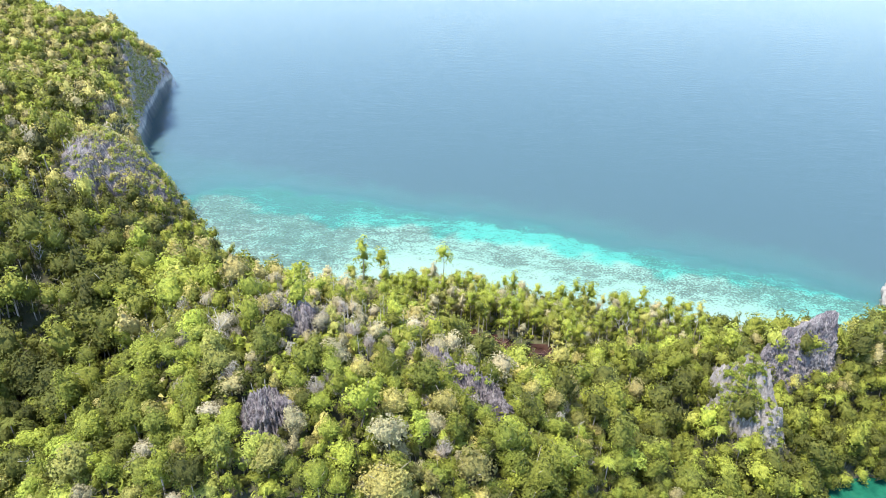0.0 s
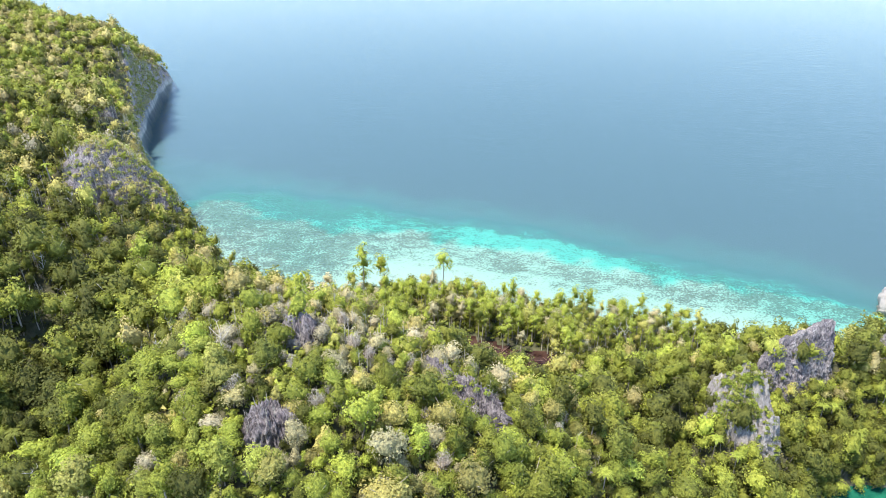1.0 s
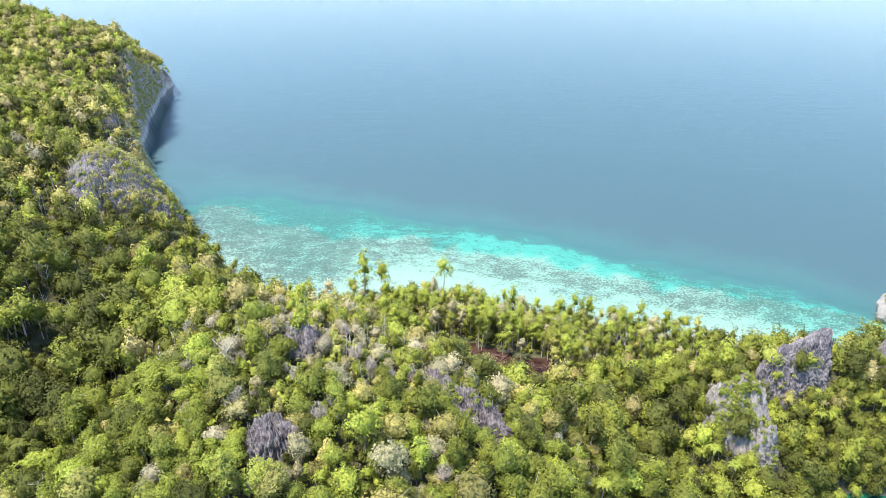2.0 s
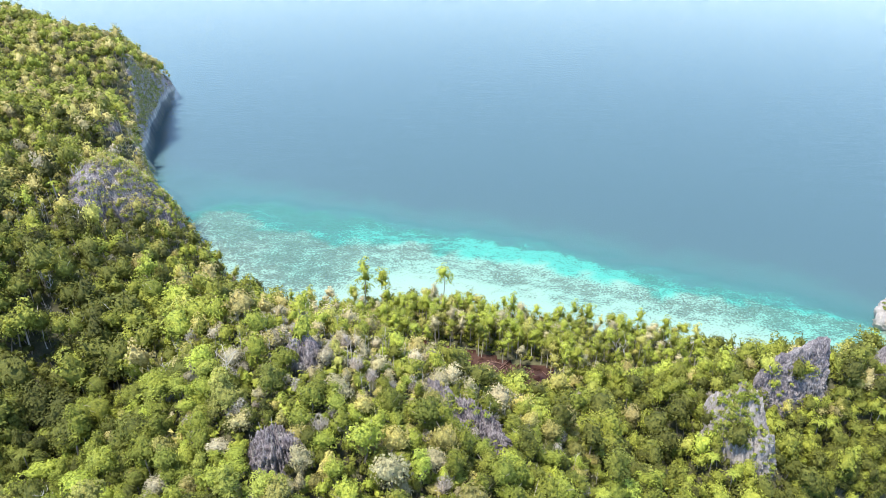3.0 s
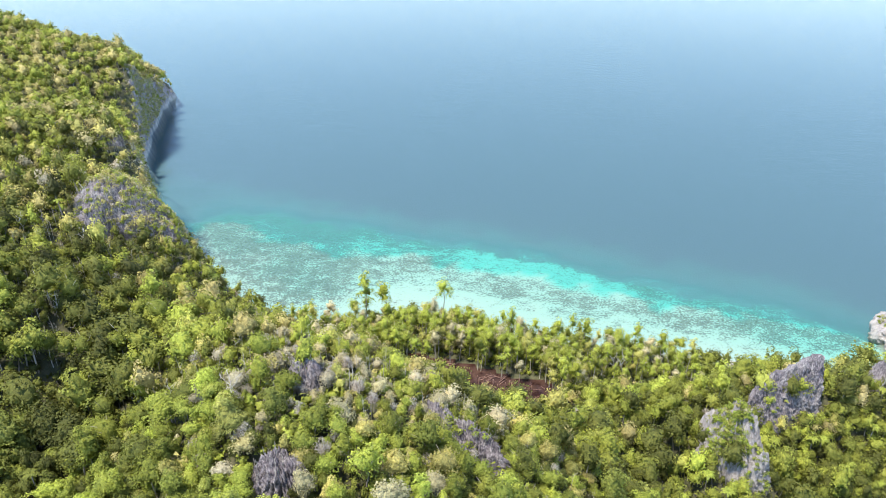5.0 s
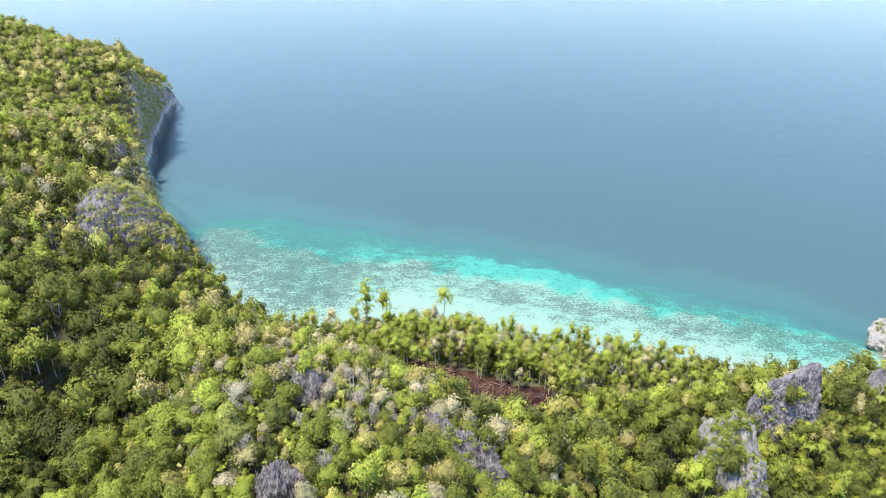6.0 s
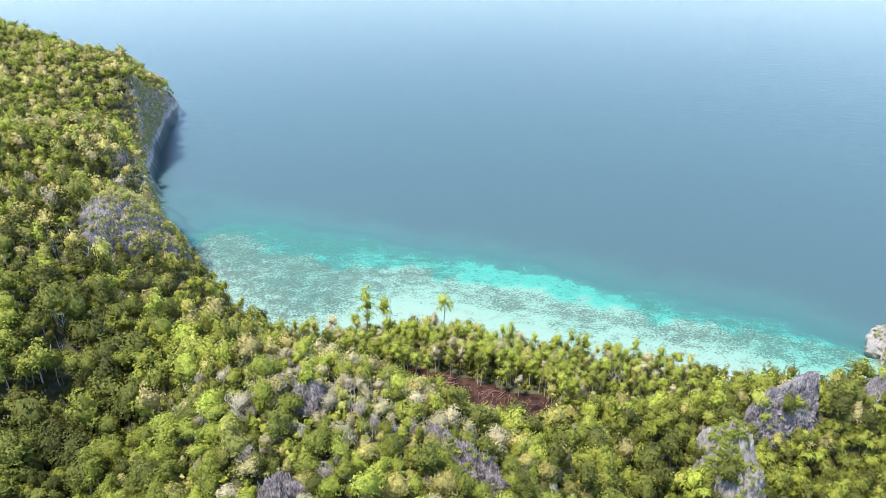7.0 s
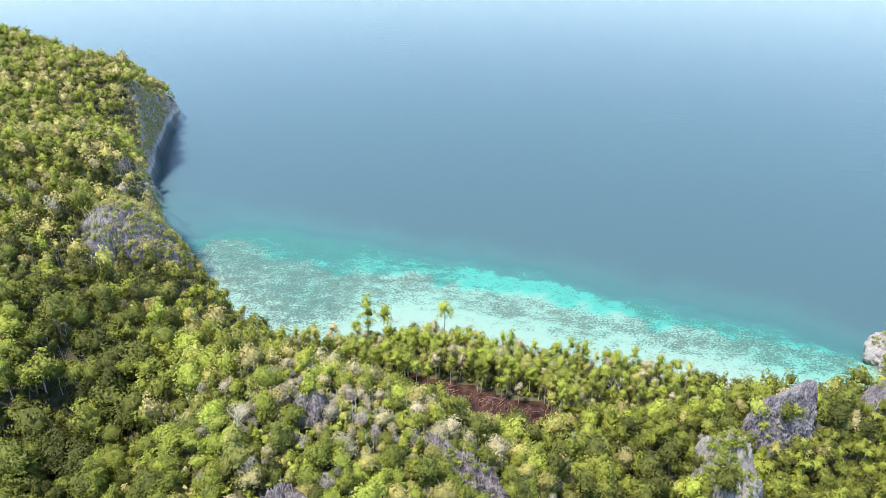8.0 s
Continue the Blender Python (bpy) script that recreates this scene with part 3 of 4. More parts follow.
def joined_woods(name, shapes, xs, ys, zs, scale, tones, label, contrast=1.0):
    """A whole wood as one mesh, for trees past counting."""
    verts, faces, tone, light, mats, normals, n = [], [], [], [], [], [], 0
    kind = rng.integers(0, len(shapes), len(xs))
    for x, y, z, s, t, k in zip(xs, ys, zs, scale, tones, kind):
        sh = shapes[k]
        a = rng.random() * 6.283
        c, sn = math.cos(a), math.sin(a)
        tip, tilt = rng.normal(size=2) * 0.12
        shade = 0.55 + (rng.random() - 0.5) * contrast
        turn = np.array([[1, 0, tip], [0, 1, tilt], [-tip, -tilt, 1]]) @ np.array([[c, sn, 0], [-sn, c, 0], [0, 0, 1]])
        stretch = np.array([s * rng.uniform(0.78, 1.25), s * rng.uniform(0.78, 1.25), s * rng.uniform(0.8, 1.35)])
        for (v, f), mat in ((sh.crown, 0), (sh.poor_trunk, 1)):
            v = np.array([tuple(p) for p in v]) if mat else v
            verts.append((v * stretch) @ turn + (x, y, z))
            if mat:
                quads = np.array([q for q in f[:4]]) + n
                faces.append(np.concatenate([quads[:, [0, 1, 2]], quads[:, [0, 2, 3]]]))
            else:
                faces.append(f + n)
            if mat:
                side = v * (1, 1, 0)
                normals.append((side / (np.linalg.norm(side, axis=1, keepdims=True) + 1e-6)) @ turn)
            else:
                normals.append(sh.normals @ turn)
            tone.append(np.full(len(v), t))
            light.append(np.full(len(v), shade))
            mats.append(np.full(len(faces[-1]), mat))
            n += len(v)
    verts, faces = np.concatenate(verts), np.concatenate(faces)
    me = bpy.data.meshes.new(name)
    me.vertices.add(len(verts))
    me.vertices.foreach_set("co", verts.astype(np.float32).ravel())
    me.loops.add(faces.size)
    me.loops.foreach_set("vertex_index", faces.astype(np.int32).ravel())
    me.polygons.add(len(faces))
    me.polygons.foreach_set("loop_start", np.arange(0, faces.size, 3, dtype=np.int32))
    me.polygons.foreach_set("material_index", np.concatenate(mats).astype(np.int32))
    me.update(calc_edges=True)
    round_shading(me, np.concatenate(normals))
    me.attributes.new("tone", "FLOAT", "POINT").data.foreach_set("value", np.concatenate(tone).astype(np.float32))
    me.attributes.new("lightness", "FLOAT", "POINT").data.foreach_set("value", np.concatenate(light).astype(np.float32))
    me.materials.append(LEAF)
    me.materials.append(BARK)
    return tagged(new(name, me), label, "woods", kind="stuff")


# far woods on the headland, middle woods, near woods; coarser ones round about
def core(x, y):
    """The stretch of land that faces the bay, which gets the finest trees."""
    return (x > -47 - 0.77 * y) & (x < 48 + 0.70 * y)


fx, fy, fz, fs = scatter(-330, -60, 178, 450, 4.0)
bay = core(fx, fy)
# far tones raised and evened, distance haze painted in
joined_woods("far_woods", FAR, fx[bay], fy[bay], fz[bay], rng.uniform(0.85, 1.4, bay.sum()) * np.where(fs[bay] > 1.35, 0.5, 1.0), np.clip(tone_at(fx[bay], fy[bay], bay.sum()) + 0.06, 0, 0.72), "dense mixed green woods covering the headland ridge", 0.7)
ox, oy, oz, osl = scatter(-440, 290, -200, 400, 10.5)
out = ~core(ox, oy) | (oy < 8)
joined_woods("outer_woods", PLAIN, ox[out], oy[out], oz[out], rng.uniform(1.9, 2.7, out.sum()), tone_at(ox[out], oy[out], out.sum()), "mixed green woods covering the rest of the island")
mx, my, mz, ms = scatter(-200, 150, 70, 178, 2.6)
flat_strip = (my > 116 - 0.05 * mx) & (mx > -50) & (mx < 66)
mid = core(mx, my) & ~flat_strip & (rng.random(len(mx)) > 0.45 * valley(mx, my))
distant = my > 122
for name, shapes, here, label in (("hillside_woods", MID, mid & ~distant, "dense mixed green woods on limestone slopes"), ("shore_woods", BACK, mid & distant, "dense mixed green woods behind the shore and on the cliff tops")):
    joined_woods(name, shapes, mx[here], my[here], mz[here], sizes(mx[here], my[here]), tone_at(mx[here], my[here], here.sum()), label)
nx_, ny_, nz_, ns_ = scatter(-110, 110, 36, 70, 2.3)
bay = core(nx_, ny_) & (nx_ > -36 - 0.86 * ny_) & (rng.random(len(nx_)) > 0.45 * valley(nx_, ny_))
nx_, ny_, nz_ = nx_[bay], ny_[bay], nz_[bay]
order = np.argsort(np.hypot(nx_ - 2, (ny_ - 52) * 1.4))
single, rest = order[:300], order[300:]
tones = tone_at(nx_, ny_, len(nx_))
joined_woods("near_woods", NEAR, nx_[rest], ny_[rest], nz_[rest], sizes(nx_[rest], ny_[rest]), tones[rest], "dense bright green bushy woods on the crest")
hx, hy, hz, hs = scatter(-200, 150, 36, 178, 2.6)
low = core(hx, hy) & ~((hy > 116 - 0.05 * hx) & (hx > -50) & (hx < 66))
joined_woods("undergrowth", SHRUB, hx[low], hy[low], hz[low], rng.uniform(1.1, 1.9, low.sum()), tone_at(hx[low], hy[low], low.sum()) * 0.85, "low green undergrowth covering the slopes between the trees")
LEVELS = [0.06, 0.22, 0.36, 0.46, 0.56, 0.68, 0.80]
WORDS = ["dark green", "deep green", "mid-green", "fresh green", "yellow-green", "olive green", "grey-green"]
crowns = {}
trunks = [mesh_of("trunk", *s.trunk, BARK, smooth_faces=True) for s in NEAR]
first = {}
for i in single:
    k, lv = int(rng.integers(0, len(NEAR))), int(np.argmin([abs(t - tones[i]) for t in LEVELS]))
    s = float(sizes(nx_[i:i + 1], ny_[i:i + 1])[0])
    m = pose(nx_[i], ny_[i], nz_[i], 0, 0, rng.uniform(0, 360)) @ Matrix.Diagonal((s, s, s * rng.uniform(0.9, 1.2), 1))
    if (k, lv) not in first:
        crowns[k, lv] = mesh_of("crown", *NEAR[k].crown, LEAF, LEVELS[lv], normals=NEAR[k].normals, light=float(rng.random()))
        first[k, lv] = make_tree("broadleaf_tree", trunks[k], crowns[k, lv], WORDS[lv] + " broadleaf tree with a bushy crown on a limestone slope", "broadleaf trees on the crest")
        first[k, lv].matrix_basis = m
    else:
        copy = copy_thing(first[k, lv], Matrix())
        copy.matrix_basis = m


# ---- rocks ----
def outcrop(label, x, y, z, rx, ry, height, turn=0.0, skew=0.0, seed=0, detail=5, rough=1.0, flutes=7.0, lean=0.0, mat=ROCK):
    """A limestone crag: a fluted, pitted dome with a spiky top; skew raises one end of its long side."""
    bm = bmesh.new()
    bmesh.ops.create_icosphere(bm, subdivisions=detail, radius=1.0)
    shift = Vector((seed * 7.3, seed * 3.1, seed * 1.7))
    c, s = math.cos(radians(turn)), math.sin(radians(turn))
    for v in bm.verts:
        p = v.co.copy()
        a = math.atan2(p.y, p.x)
        q = Vector((math.cos(a) * flutes, math.sin(a) * flutes, p.z * 1.2)) * 0.55
        ridge = 1 - abs(noise.noise(q + shift)) * 2
        ridge2 = 1 - abs(noise.noise(q * 2.7 + shift)) * 2
        big = noise.noise(p * 1.6 + shift)
        fine = noise.noise(Vector((p.x * 9, p.y * 9, p.z * 5)) + shift) + 0.7 * noise.noise(Vector((p.x * 21, p.y * 21, p.z * 12)) + shift)
        k = 1 + rough * (0.16 * ridge + 0.10 * ridge2 + 0.26 * big + 0.11 * fine)
        up = max(p.z, 0.0)
        spike = rough * up * (0.16 * ridge + 0.14 * ridge2 + 0.10 * noise.noise(Vector((p.x * 6, p.y * 6, 3.0)) + shift))
        body = (1 - up ** 2) ** 0.5 if up < 1 else 0.0
        wide = k * (0.72 + 0.28 * body) if body else k
        lx, ly = p.x * wide * rx, p.y * wide * ry
        lz = (p.z * (1 + 0.25 * big * rough) + spike) * height * (1 + skew * p.x)
        lx += lean * rx * up
        v.co = (lx * c - ly * s, lx * s + ly * c, lz)
    me = bpy.data.meshes.new("limestone_outcrop")
    bm.to_mesh(me)
    bm.free()
    me.polygons.foreach_set("use_smooth", np.ones(len(me.polygons), bool))
    me.materials.append(mat)
    ob = new("limestone_outcrop", me)
    ob.location = (x, y, z)
    return tagged(ob, label, "rock", "limestone outcrops")


def fin(label, start, end, tops, base, thick, seed, step=0.2, mat=ROCK):
    """A jagged limestone wall between two points; tops are its heights along the way, ends included."""
    p0, p1 = Vector(start), Vector(end)
    length = (p1 - p0).length
    along = (p1 - p0) / length
    front = Vector((along.y, -along.x))
    nu, nf, nb = int(length / step), 64, 16
    size = step / 0.2
    shift = Vector((seed * 5.1, seed * 2.3, 0))
    verts, faces = [], []
    for i in range(nu + 1):
        u = i / nu
        s = u * length
        top = float(np.interp(u, np.linspace(0, 1, len(tops)), tops))
        c = s / size
        jag = 1 - 2 * abs(noise.noise(Vector((c * 0.8, 0, 0)) + shift))
        top += size * (1.1 * jag + 0.7 * noise.noise(Vector((c * 2.6, 4, 0)) + shift)) * min(1, 6 * u, 6 * (1 - u))
        for j in range(nf + nb + 1):
            f = j / nf if j <= nf else 1 - (j - nf) / nb
            h = base + (top - base) * f
            wide = thick * min(1, 0.25 + 3 * u, 0.25 + 3 * (1 - u))
            g = h / size
            q = Vector((c, g * 0.28, j > nf)) + shift
            groove = abs(noise.noise(q * 0.75)) + 0.6 * abs(noise.noise(q * 1.9)) + 0.5 * noise.noise(Vector((c * 0.3, g * 0.3, 7)) + shift)
            pit = noise.noise(Vector((c * 2.2, g * 1.6, 2)) + shift) * 0.4 + noise.noise(Vector((c * 4.5, g * 3.2, 9)) + shift) * 0.3
            out = wide * (1 - f ** 1.15) if j <= nf else -wide * (1.3 - 0.3 * f - f * 0.8)
            out += size ** 0.6 * (1.5 * (0.45 - groove) + pit) * (0.45 + 0.55 * min(1, 4 * (1 - f))) * (1 if j <= nf else -1)
            p = p0 + along * (s + 0.4 * pit) + front * out
            verts.append((p.x, p.y, h + 0.5 * pit))
    n = nf + nb + 1
    for i in range(nu):
        for j in range(n):
            k = (j + 1) % n
            faces.append((i * n + j, i * n + k, (i + 1) * n + k, (i + 1) * n + j))
    faces += [tuple(range(n))[::-1], tuple(nu * n + k for k in range(n))]
    me = bpy.data.meshes.new("limestone_outcrop")
    me.from_pydata(verts, [], faces)
    me.materials.append(mat)
    return tagged(new("limestone_outcrop", me), label, "rock", "limestone outcrops")


def slope_face(label, x, y, rx, ry, turn, rise, seed, rings=34, spokes=110):
    """A rugged limestone face that swells out of the hillside."""
    c, s = math.cos(radians(turn)), math.sin(radians(turn))
    r, a = np.meshgrid(np.linspace(0.02, 1.0, rings), np.linspace(0, 2 * math.pi, spokes, endpoint=False), indexing="ij")
    edge = 1 + 0.22 * np.sin(3 * a + seed) + 0.12 * np.sin(7 * a + 2 * seed)
    u, v = rx * r * edge * np.cos(a), ry * r * edge * np.sin(a)
    gx_, gy_ = x + u * c - v * s, y + u * s + v * c
    rugged = 1.3 * np.abs(field(gx_, gy_, 4.0, 51)) + 0.9 * field(gx_, gy_, 1.8, 53) + 0.5 * field(gx_, gy_, 0.8, 55, 2)
    z = survey(gx_, gy_)[0] + rise * (1 - r ** 2.5) + rugged * (1 - 0.4 * r) - 1.6 * smooth((r - 0.86) / 0.14) * rise * 0.6
    verts = np.c_[gx_.ravel(), gy_.ravel(), z.ravel()]
    faces = [(i * spokes + k, (i + 1) * spokes + k, (i + 1) * spokes + (k + 1) % spokes, i * spokes + (k + 1) % spokes) for i in range(rings - 1) for k in range(spokes)]
    faces.append(tuple(range(spokes)))
    under = np.array(verts[-spokes:]) - (0, 0, 3.0)
    n = len(verts)
    verts = np.concatenate([verts, under])
    faces += [((rings - 1) * spokes + k, n + k, n + (k + 1) % spokes, (rings - 1) * spokes + (k + 1) % spokes) for k in range(spokes)]
    faces.append(tuple(range(n, n + spokes))[::-1])
    ob = new("limestone_outcrop", mesh_of("limestone_outcrop", verts, faces, ROCK))
    return tagged(ob, label, "rock", "limestone outcrops")


fin("tall jagged wedge of fluted grey limestone rising from green woods", (69.5, 102.5), (91.0, 110.5), (16, 20.5, 22.4, 23.0, 23.4, 23.9, 24.6, 25.6, 26.2, 20, 8), 3.0, 6.5, 1)
outcrop("pale grey limestone dome with shrubs above the lagoon", 60.5, 88.0, 5, 7.0, 7.8, 19.5, 10, 0.0, 2, 6, 0.75, 9.0, mat=PALE_ROCK)
fin("fluted pale limestone buttress below the dome", (60.0, 79.0), (69.2, 84.5), (4, 15, 19, 20.5, 19.5, 15, 5), -1.0, 5.0, 3, mat=PALE_ROCK)
slope_face("broad lilac-grey limestone bluff fringed with brown scrub", -93.0, 140.5, 14.5, 11.0, 40, 6.8, 4, 52, 170)
fin("grey sea cliff with a pale undercut foot", (-173.0, 289.0), (-192.0, 336.0), (2, 7, 12, 17, 23, 27), -3.0, 2.4, 21, 0.55)
fin("tall grey sea cliff with a pale undercut foot", (-190.5, 331.0), (-205.5, 378.0), (24, 27, 27, 24, 20, 16), -3.0, 2.8, 22, 0.55)
fin("stepped sea cliff at the tip of the headland", (-204.5, 372.0), (-213.5, 411.0), (16, 13, 11, 9.5, 8, 6, 3), -3.0, 2.8, 23, 0.55)
slope_face("weathered lilac limestone ledge on the wooded slope", -121.5, 186.0, 4.2, 3.6, 30, 2.4, 11)
outcrop("lilac-grey limestone slab with dry twigs on the crest", -23.8, 48.6, 40.8, 4.6, 3.2, 5.6, 15, 0.1, 3, 6, 1.4, 12.0)
outcrop("long lilac-grey limestone rib among green bushes", 6.0, 63.2, 33.6, 6.0, 2.2, 5.4, -22, -0.30, 4, 6, 1.5, 16.0)
outcrop("narrow lilac-grey limestone rib in low scrub", -0.8, 66.0, 37.6, 2.8, 1.7, 4.6, -20, -0.2, 5, 5, 1.4)
outcrop("small lilac-grey limestone knob in dry scrub", -24.3, 68.2, 44.4, 2.8, 2.2, 4.8, 0, 0.0, 6, 5, 1.3)
outcrop("small dark grey limestone knob under bushes", 24.5, 60.0, 22.6, 2.6, 2.0, 4.2, 0, 0.0, 7, 5, 1.3)
outcrop("grey limestone face beside the beach woods", 112.0, 119.0, 8.0, 5.0, 4.5, 9.0, 0, 0.0, 8, 4)
outcrop("pale undercut limestone point standing in the shallows", 137.5, 156.0, 0.3, 7.0, 9.5, 7.5, -20, 0.1, 9, 6, 0.8, 9.0, mat=PALE_ROCK)
outcrop("weathered limestone ledge on the dry hillside", -101.0, 110.0, 37.0, 4.0, 2.6, 5.0, 40, 0.0, 12, 4)


# ---- shrubs on the crags, brown scrub on the cliffs ----
def joined_sprays(name, spots, count, size, spread, tone, label, stem=0.0):
    """Small shrubs on rock as one mesh; stem makes them upright."""
    verts, faces, tones, normals, n = [], [], [], [], 0
    for k, (x, y, z) in enumerate(spots):
        w = spread * rng.uniform(0.6, 1.4)
        lobes = [(0, 0, 0.4 * w, w * 0.6, 0.8 + stem)] + [(rng.normal() * w * 0.4, rng.normal() * w * 0.4, w * rng.uniform(0.2, 0.7), w * 0.35, 0.8 + stem) for _ in range(3)]
        v, f, nrm = leaf_cloud(lobes, count, size, seed=500 + k)
        verts.append(v + (x, y, z))
        faces.append(f + n)
        n += len(v)
        normals.append(nrm)
        tones.append(np.full(len(v), np.clip(tone + 0.12 * rng.normal(), 0, 1)))
    me = mesh_of(name, np.concatenate(verts), np.concatenate(faces).tolist(), LEAF, np.concatenate(tones), normals=np.concatenate(normals))
    return tagged(new(name, me), label, "shrubs", kind="stuff")


# scrub that clings to the sea cliffs, thickest where they are steep
deps = bpy.context.evaluated_depsgraph_get()
deps.update()


def on_top(x, y, top=140.0):
    hit, place, normal, _, ob, _ = scene.ray_cast(deps, (x, y, top), (0, 0, -1))
    return (place, normal, ob.name) if hit else (None, None, None)


ledge = []
for (ax, ay), (bx_, by_) in list(zip(COAST, COAST[1:]))[1:12]:
    dx, dy = bx_ - ax, by_ - ay
    d = math.hypot(dx, dy)
    sea_side = Vector((-dy / d, dx / d, 0))
    for k in range(int(d * 22)):
        f, h = rng.random(), rng.uniform(4, 46)
        at = Vector((ax + dx * f, ay + dy * f, h))
        hit, place, normal, _, ob, _ = scene.ray_cast(deps, at + sea_side * 20, -sea_side, distance=40)
        clad = field(np.array([at.x + at.y]), np.array([h * 1.6]), 14, 71)[0]
        if hit and ob.name.startswith(("ground", "limestone")) and rng.random() < 0.45 + 1.3 * clad + h / 40:
            ledge.append((place.x, place.y, place.z - 0.5))
joined_sprays("cliff_bushes", ledge, 34, 0.25, 1.25, 0.68, "olive and brown bushes clinging to the sea cliffs", 0.4)

rock_spots = []
for x, y, rx, ry, count in ((58.5, 85.0, 4.2, 5.0, 330), (56.0, 81.5, 4.5, 4.0, 90), (62.5, 80, 5, 3.5, 60), (4.5, 64, 8, 2, 30), (80.5, 101, 7, 3, 30), (137.5, 156, 6.5, 9, 120), (112, 119, 5, 5, 14), (2, 66.5, 9, 3, 14)):
    for k in range(count):
        a, r = rng.random() * 6.283, math.sqrt(rng.random())
        qx, qy = x + rx * r * math.cos(a), y + ry * r * math.sin(a)
        place, normal, name = on_top(qx, qy)
        if place and name.startswith("limestone"):
            rock_spots.append((qx, qy, place.z - 0.15))
joined_sprays("crag_shrubs", rock_spots, 110, 0.13, 0.80, 0.48, "small green shrubs rooted in cracks of the crags")
scrub = []
for k in range(1700):
    a, r = rng.random() * 6.283, math.sqrt(rng.random())
    qx, qy = -88 + 21 * r * math.cos(a), 139 + 17 * r * math.sin(a)
    place, normal, name = on_top(qx, qy)
    bare = math.hypot(qx + 101, qy - 133)
    if place and rng.random() < 0.16 + (bare / 8.0) ** 2 and name.startswith(("limestone", "ground")):
        scrub.append((qx, qy, place.z - 0.2))
joined_sprays("cliff_scrub", scrub, 56, 0.19, 0.95, 0.64, "brownish olive scrub hanging on the limestone face", 0.7)


def joined_poles(name, spots, low, high, mat, label):
    """Thin, nearly bare saplings past counting, as one mesh."""
    pieces = []
    for x, y, z in spots:
        h = rng.uniform(low, high)
        lean = rng.normal(size=2) * 0.05 * h
        top = Vector((x + lean[0], y + lean[1], z + h))
        foot = Vector((x, y, z - 0.3))
        w = rng.uniform(0.035, 0.065)
        pieces.append(tube([foot, foot.lerp(top, 0.5), top], [w, w * 0.8, w * 0.35], 3))
        for k in range(5):
            p = foot.lerp(top, rng.uniform(0.45, 0.98))
            d = Vector((rng.normal(), rng.normal(), rng.uniform(0.8, 2.0))).normalized() * h * rng.uniform(0.10, 0.22)
            pieces.append(tube([p, p + d], [w * 0.55, w * 0.2], 3))
    return tagged(new(name, mesh_of(name, *gather(pieces), mat)), label, "saplings", kind="stuff")


poles = []
for cx_, cy_, ax_, ay_, n in ((-100, 122, 28, 20, 110), (-122, 178, 24, 26, 120), (-30, 74, 28, 12, 90), (-85, 100, 22, 18, 90), (-84, 141, 8, 8, 60), (-150, 225, 26, 34, 90), (5, 70, 20, 8, 50)):
    qx, qy = rng.normal(cx_, ax_ * 0.5, n), rng.normal(cy_, ay_ * 0.5, n)
    qz, q_in = survey(qx, qy)[:2]
    poles += [(a, b, c) for a, b, c, d in zip(qx, qy, qz, q_in) if d > 3]
twigs = []
for cx_, cy_, ax_, ay_, n in ((-96, 136, 14, 10, 560), (-23.8, 48, 4.5, 3, 46), (6, 62.5, 6, 2.5, 40), (-0.8, 65.5, 3, 2, 16), (-24.3, 67.5, 3, 2, 20)):
    for k in range(n):
        a, r = rng.random() * 6.283, math.sqrt(rng.random())
        qx, qy = cx_ + ax_ * r * math.cos(a), cy_ + ay_ * r * math.sin(a)
        place, normal, name = on_top(qx, qy)
        if place and name.startswith("limestone"):
            twigs.append((qx, qy, place.z))
joined_poles("dry_twigs", twigs, 0.7, 1.9, PALE_BARK, "thin dry twigs standing on the bare limestone")
joined_poles("bare_saplings", poles, 3.2, 6.8, PALE_BARK, "thin pale bare saplings standing among the bushes")


# bushes round the foot of the wedge
fx, fy = rng.uniform(68, 101, 260), rng.uniform(91, 109, 260)
fz, fi, fu, flake, fpool, fbeach = survey(fx, fy)
foot = (flake < -1) & (fy < 98.0 + 0.30 * (fx - 69.5)) | (fx > 91)
joined_woods("crag_foot_bushes", MID, fx[foot], fy[foot], fz[foot], rng.uniform(0.45, 0.8, foot.sum()), tone_at(fx[foot], fy[foot], foot.sum()), "green bushes crowding the foot of the limestone wedge")

# bushes that lean over the lagoon
edge = []
for (ax, ay), (bx_, by_) in zip(LAKE[:6], LAKE[1:7]):
    for k in range(24):
        f, off = rng.random(), rng.uniform(-0.6, 6.0)
        dx, dy = bx_ - ax, by_ - ay
        d = math.hypot(dx, dy)
        qx, qy = ax + dx * f - dy / d * off, ay + dy * f + dx / d * off
        edge.append((qx, qy, ground_z(qx, qy)))
edge = np.array([e for e in edge if e[2] > -1.5])
joined_woods("lagoon_bushes", MID, edge[:, 0], edge[:, 1], np.maximum(edge[:, 2], -0.6), rng.uniform(0.5, 0.95, len(edge)), tone_at(edge[:, 0], edge[:, 1], len(edge)), "green bushes leaning over the lagoon shore")


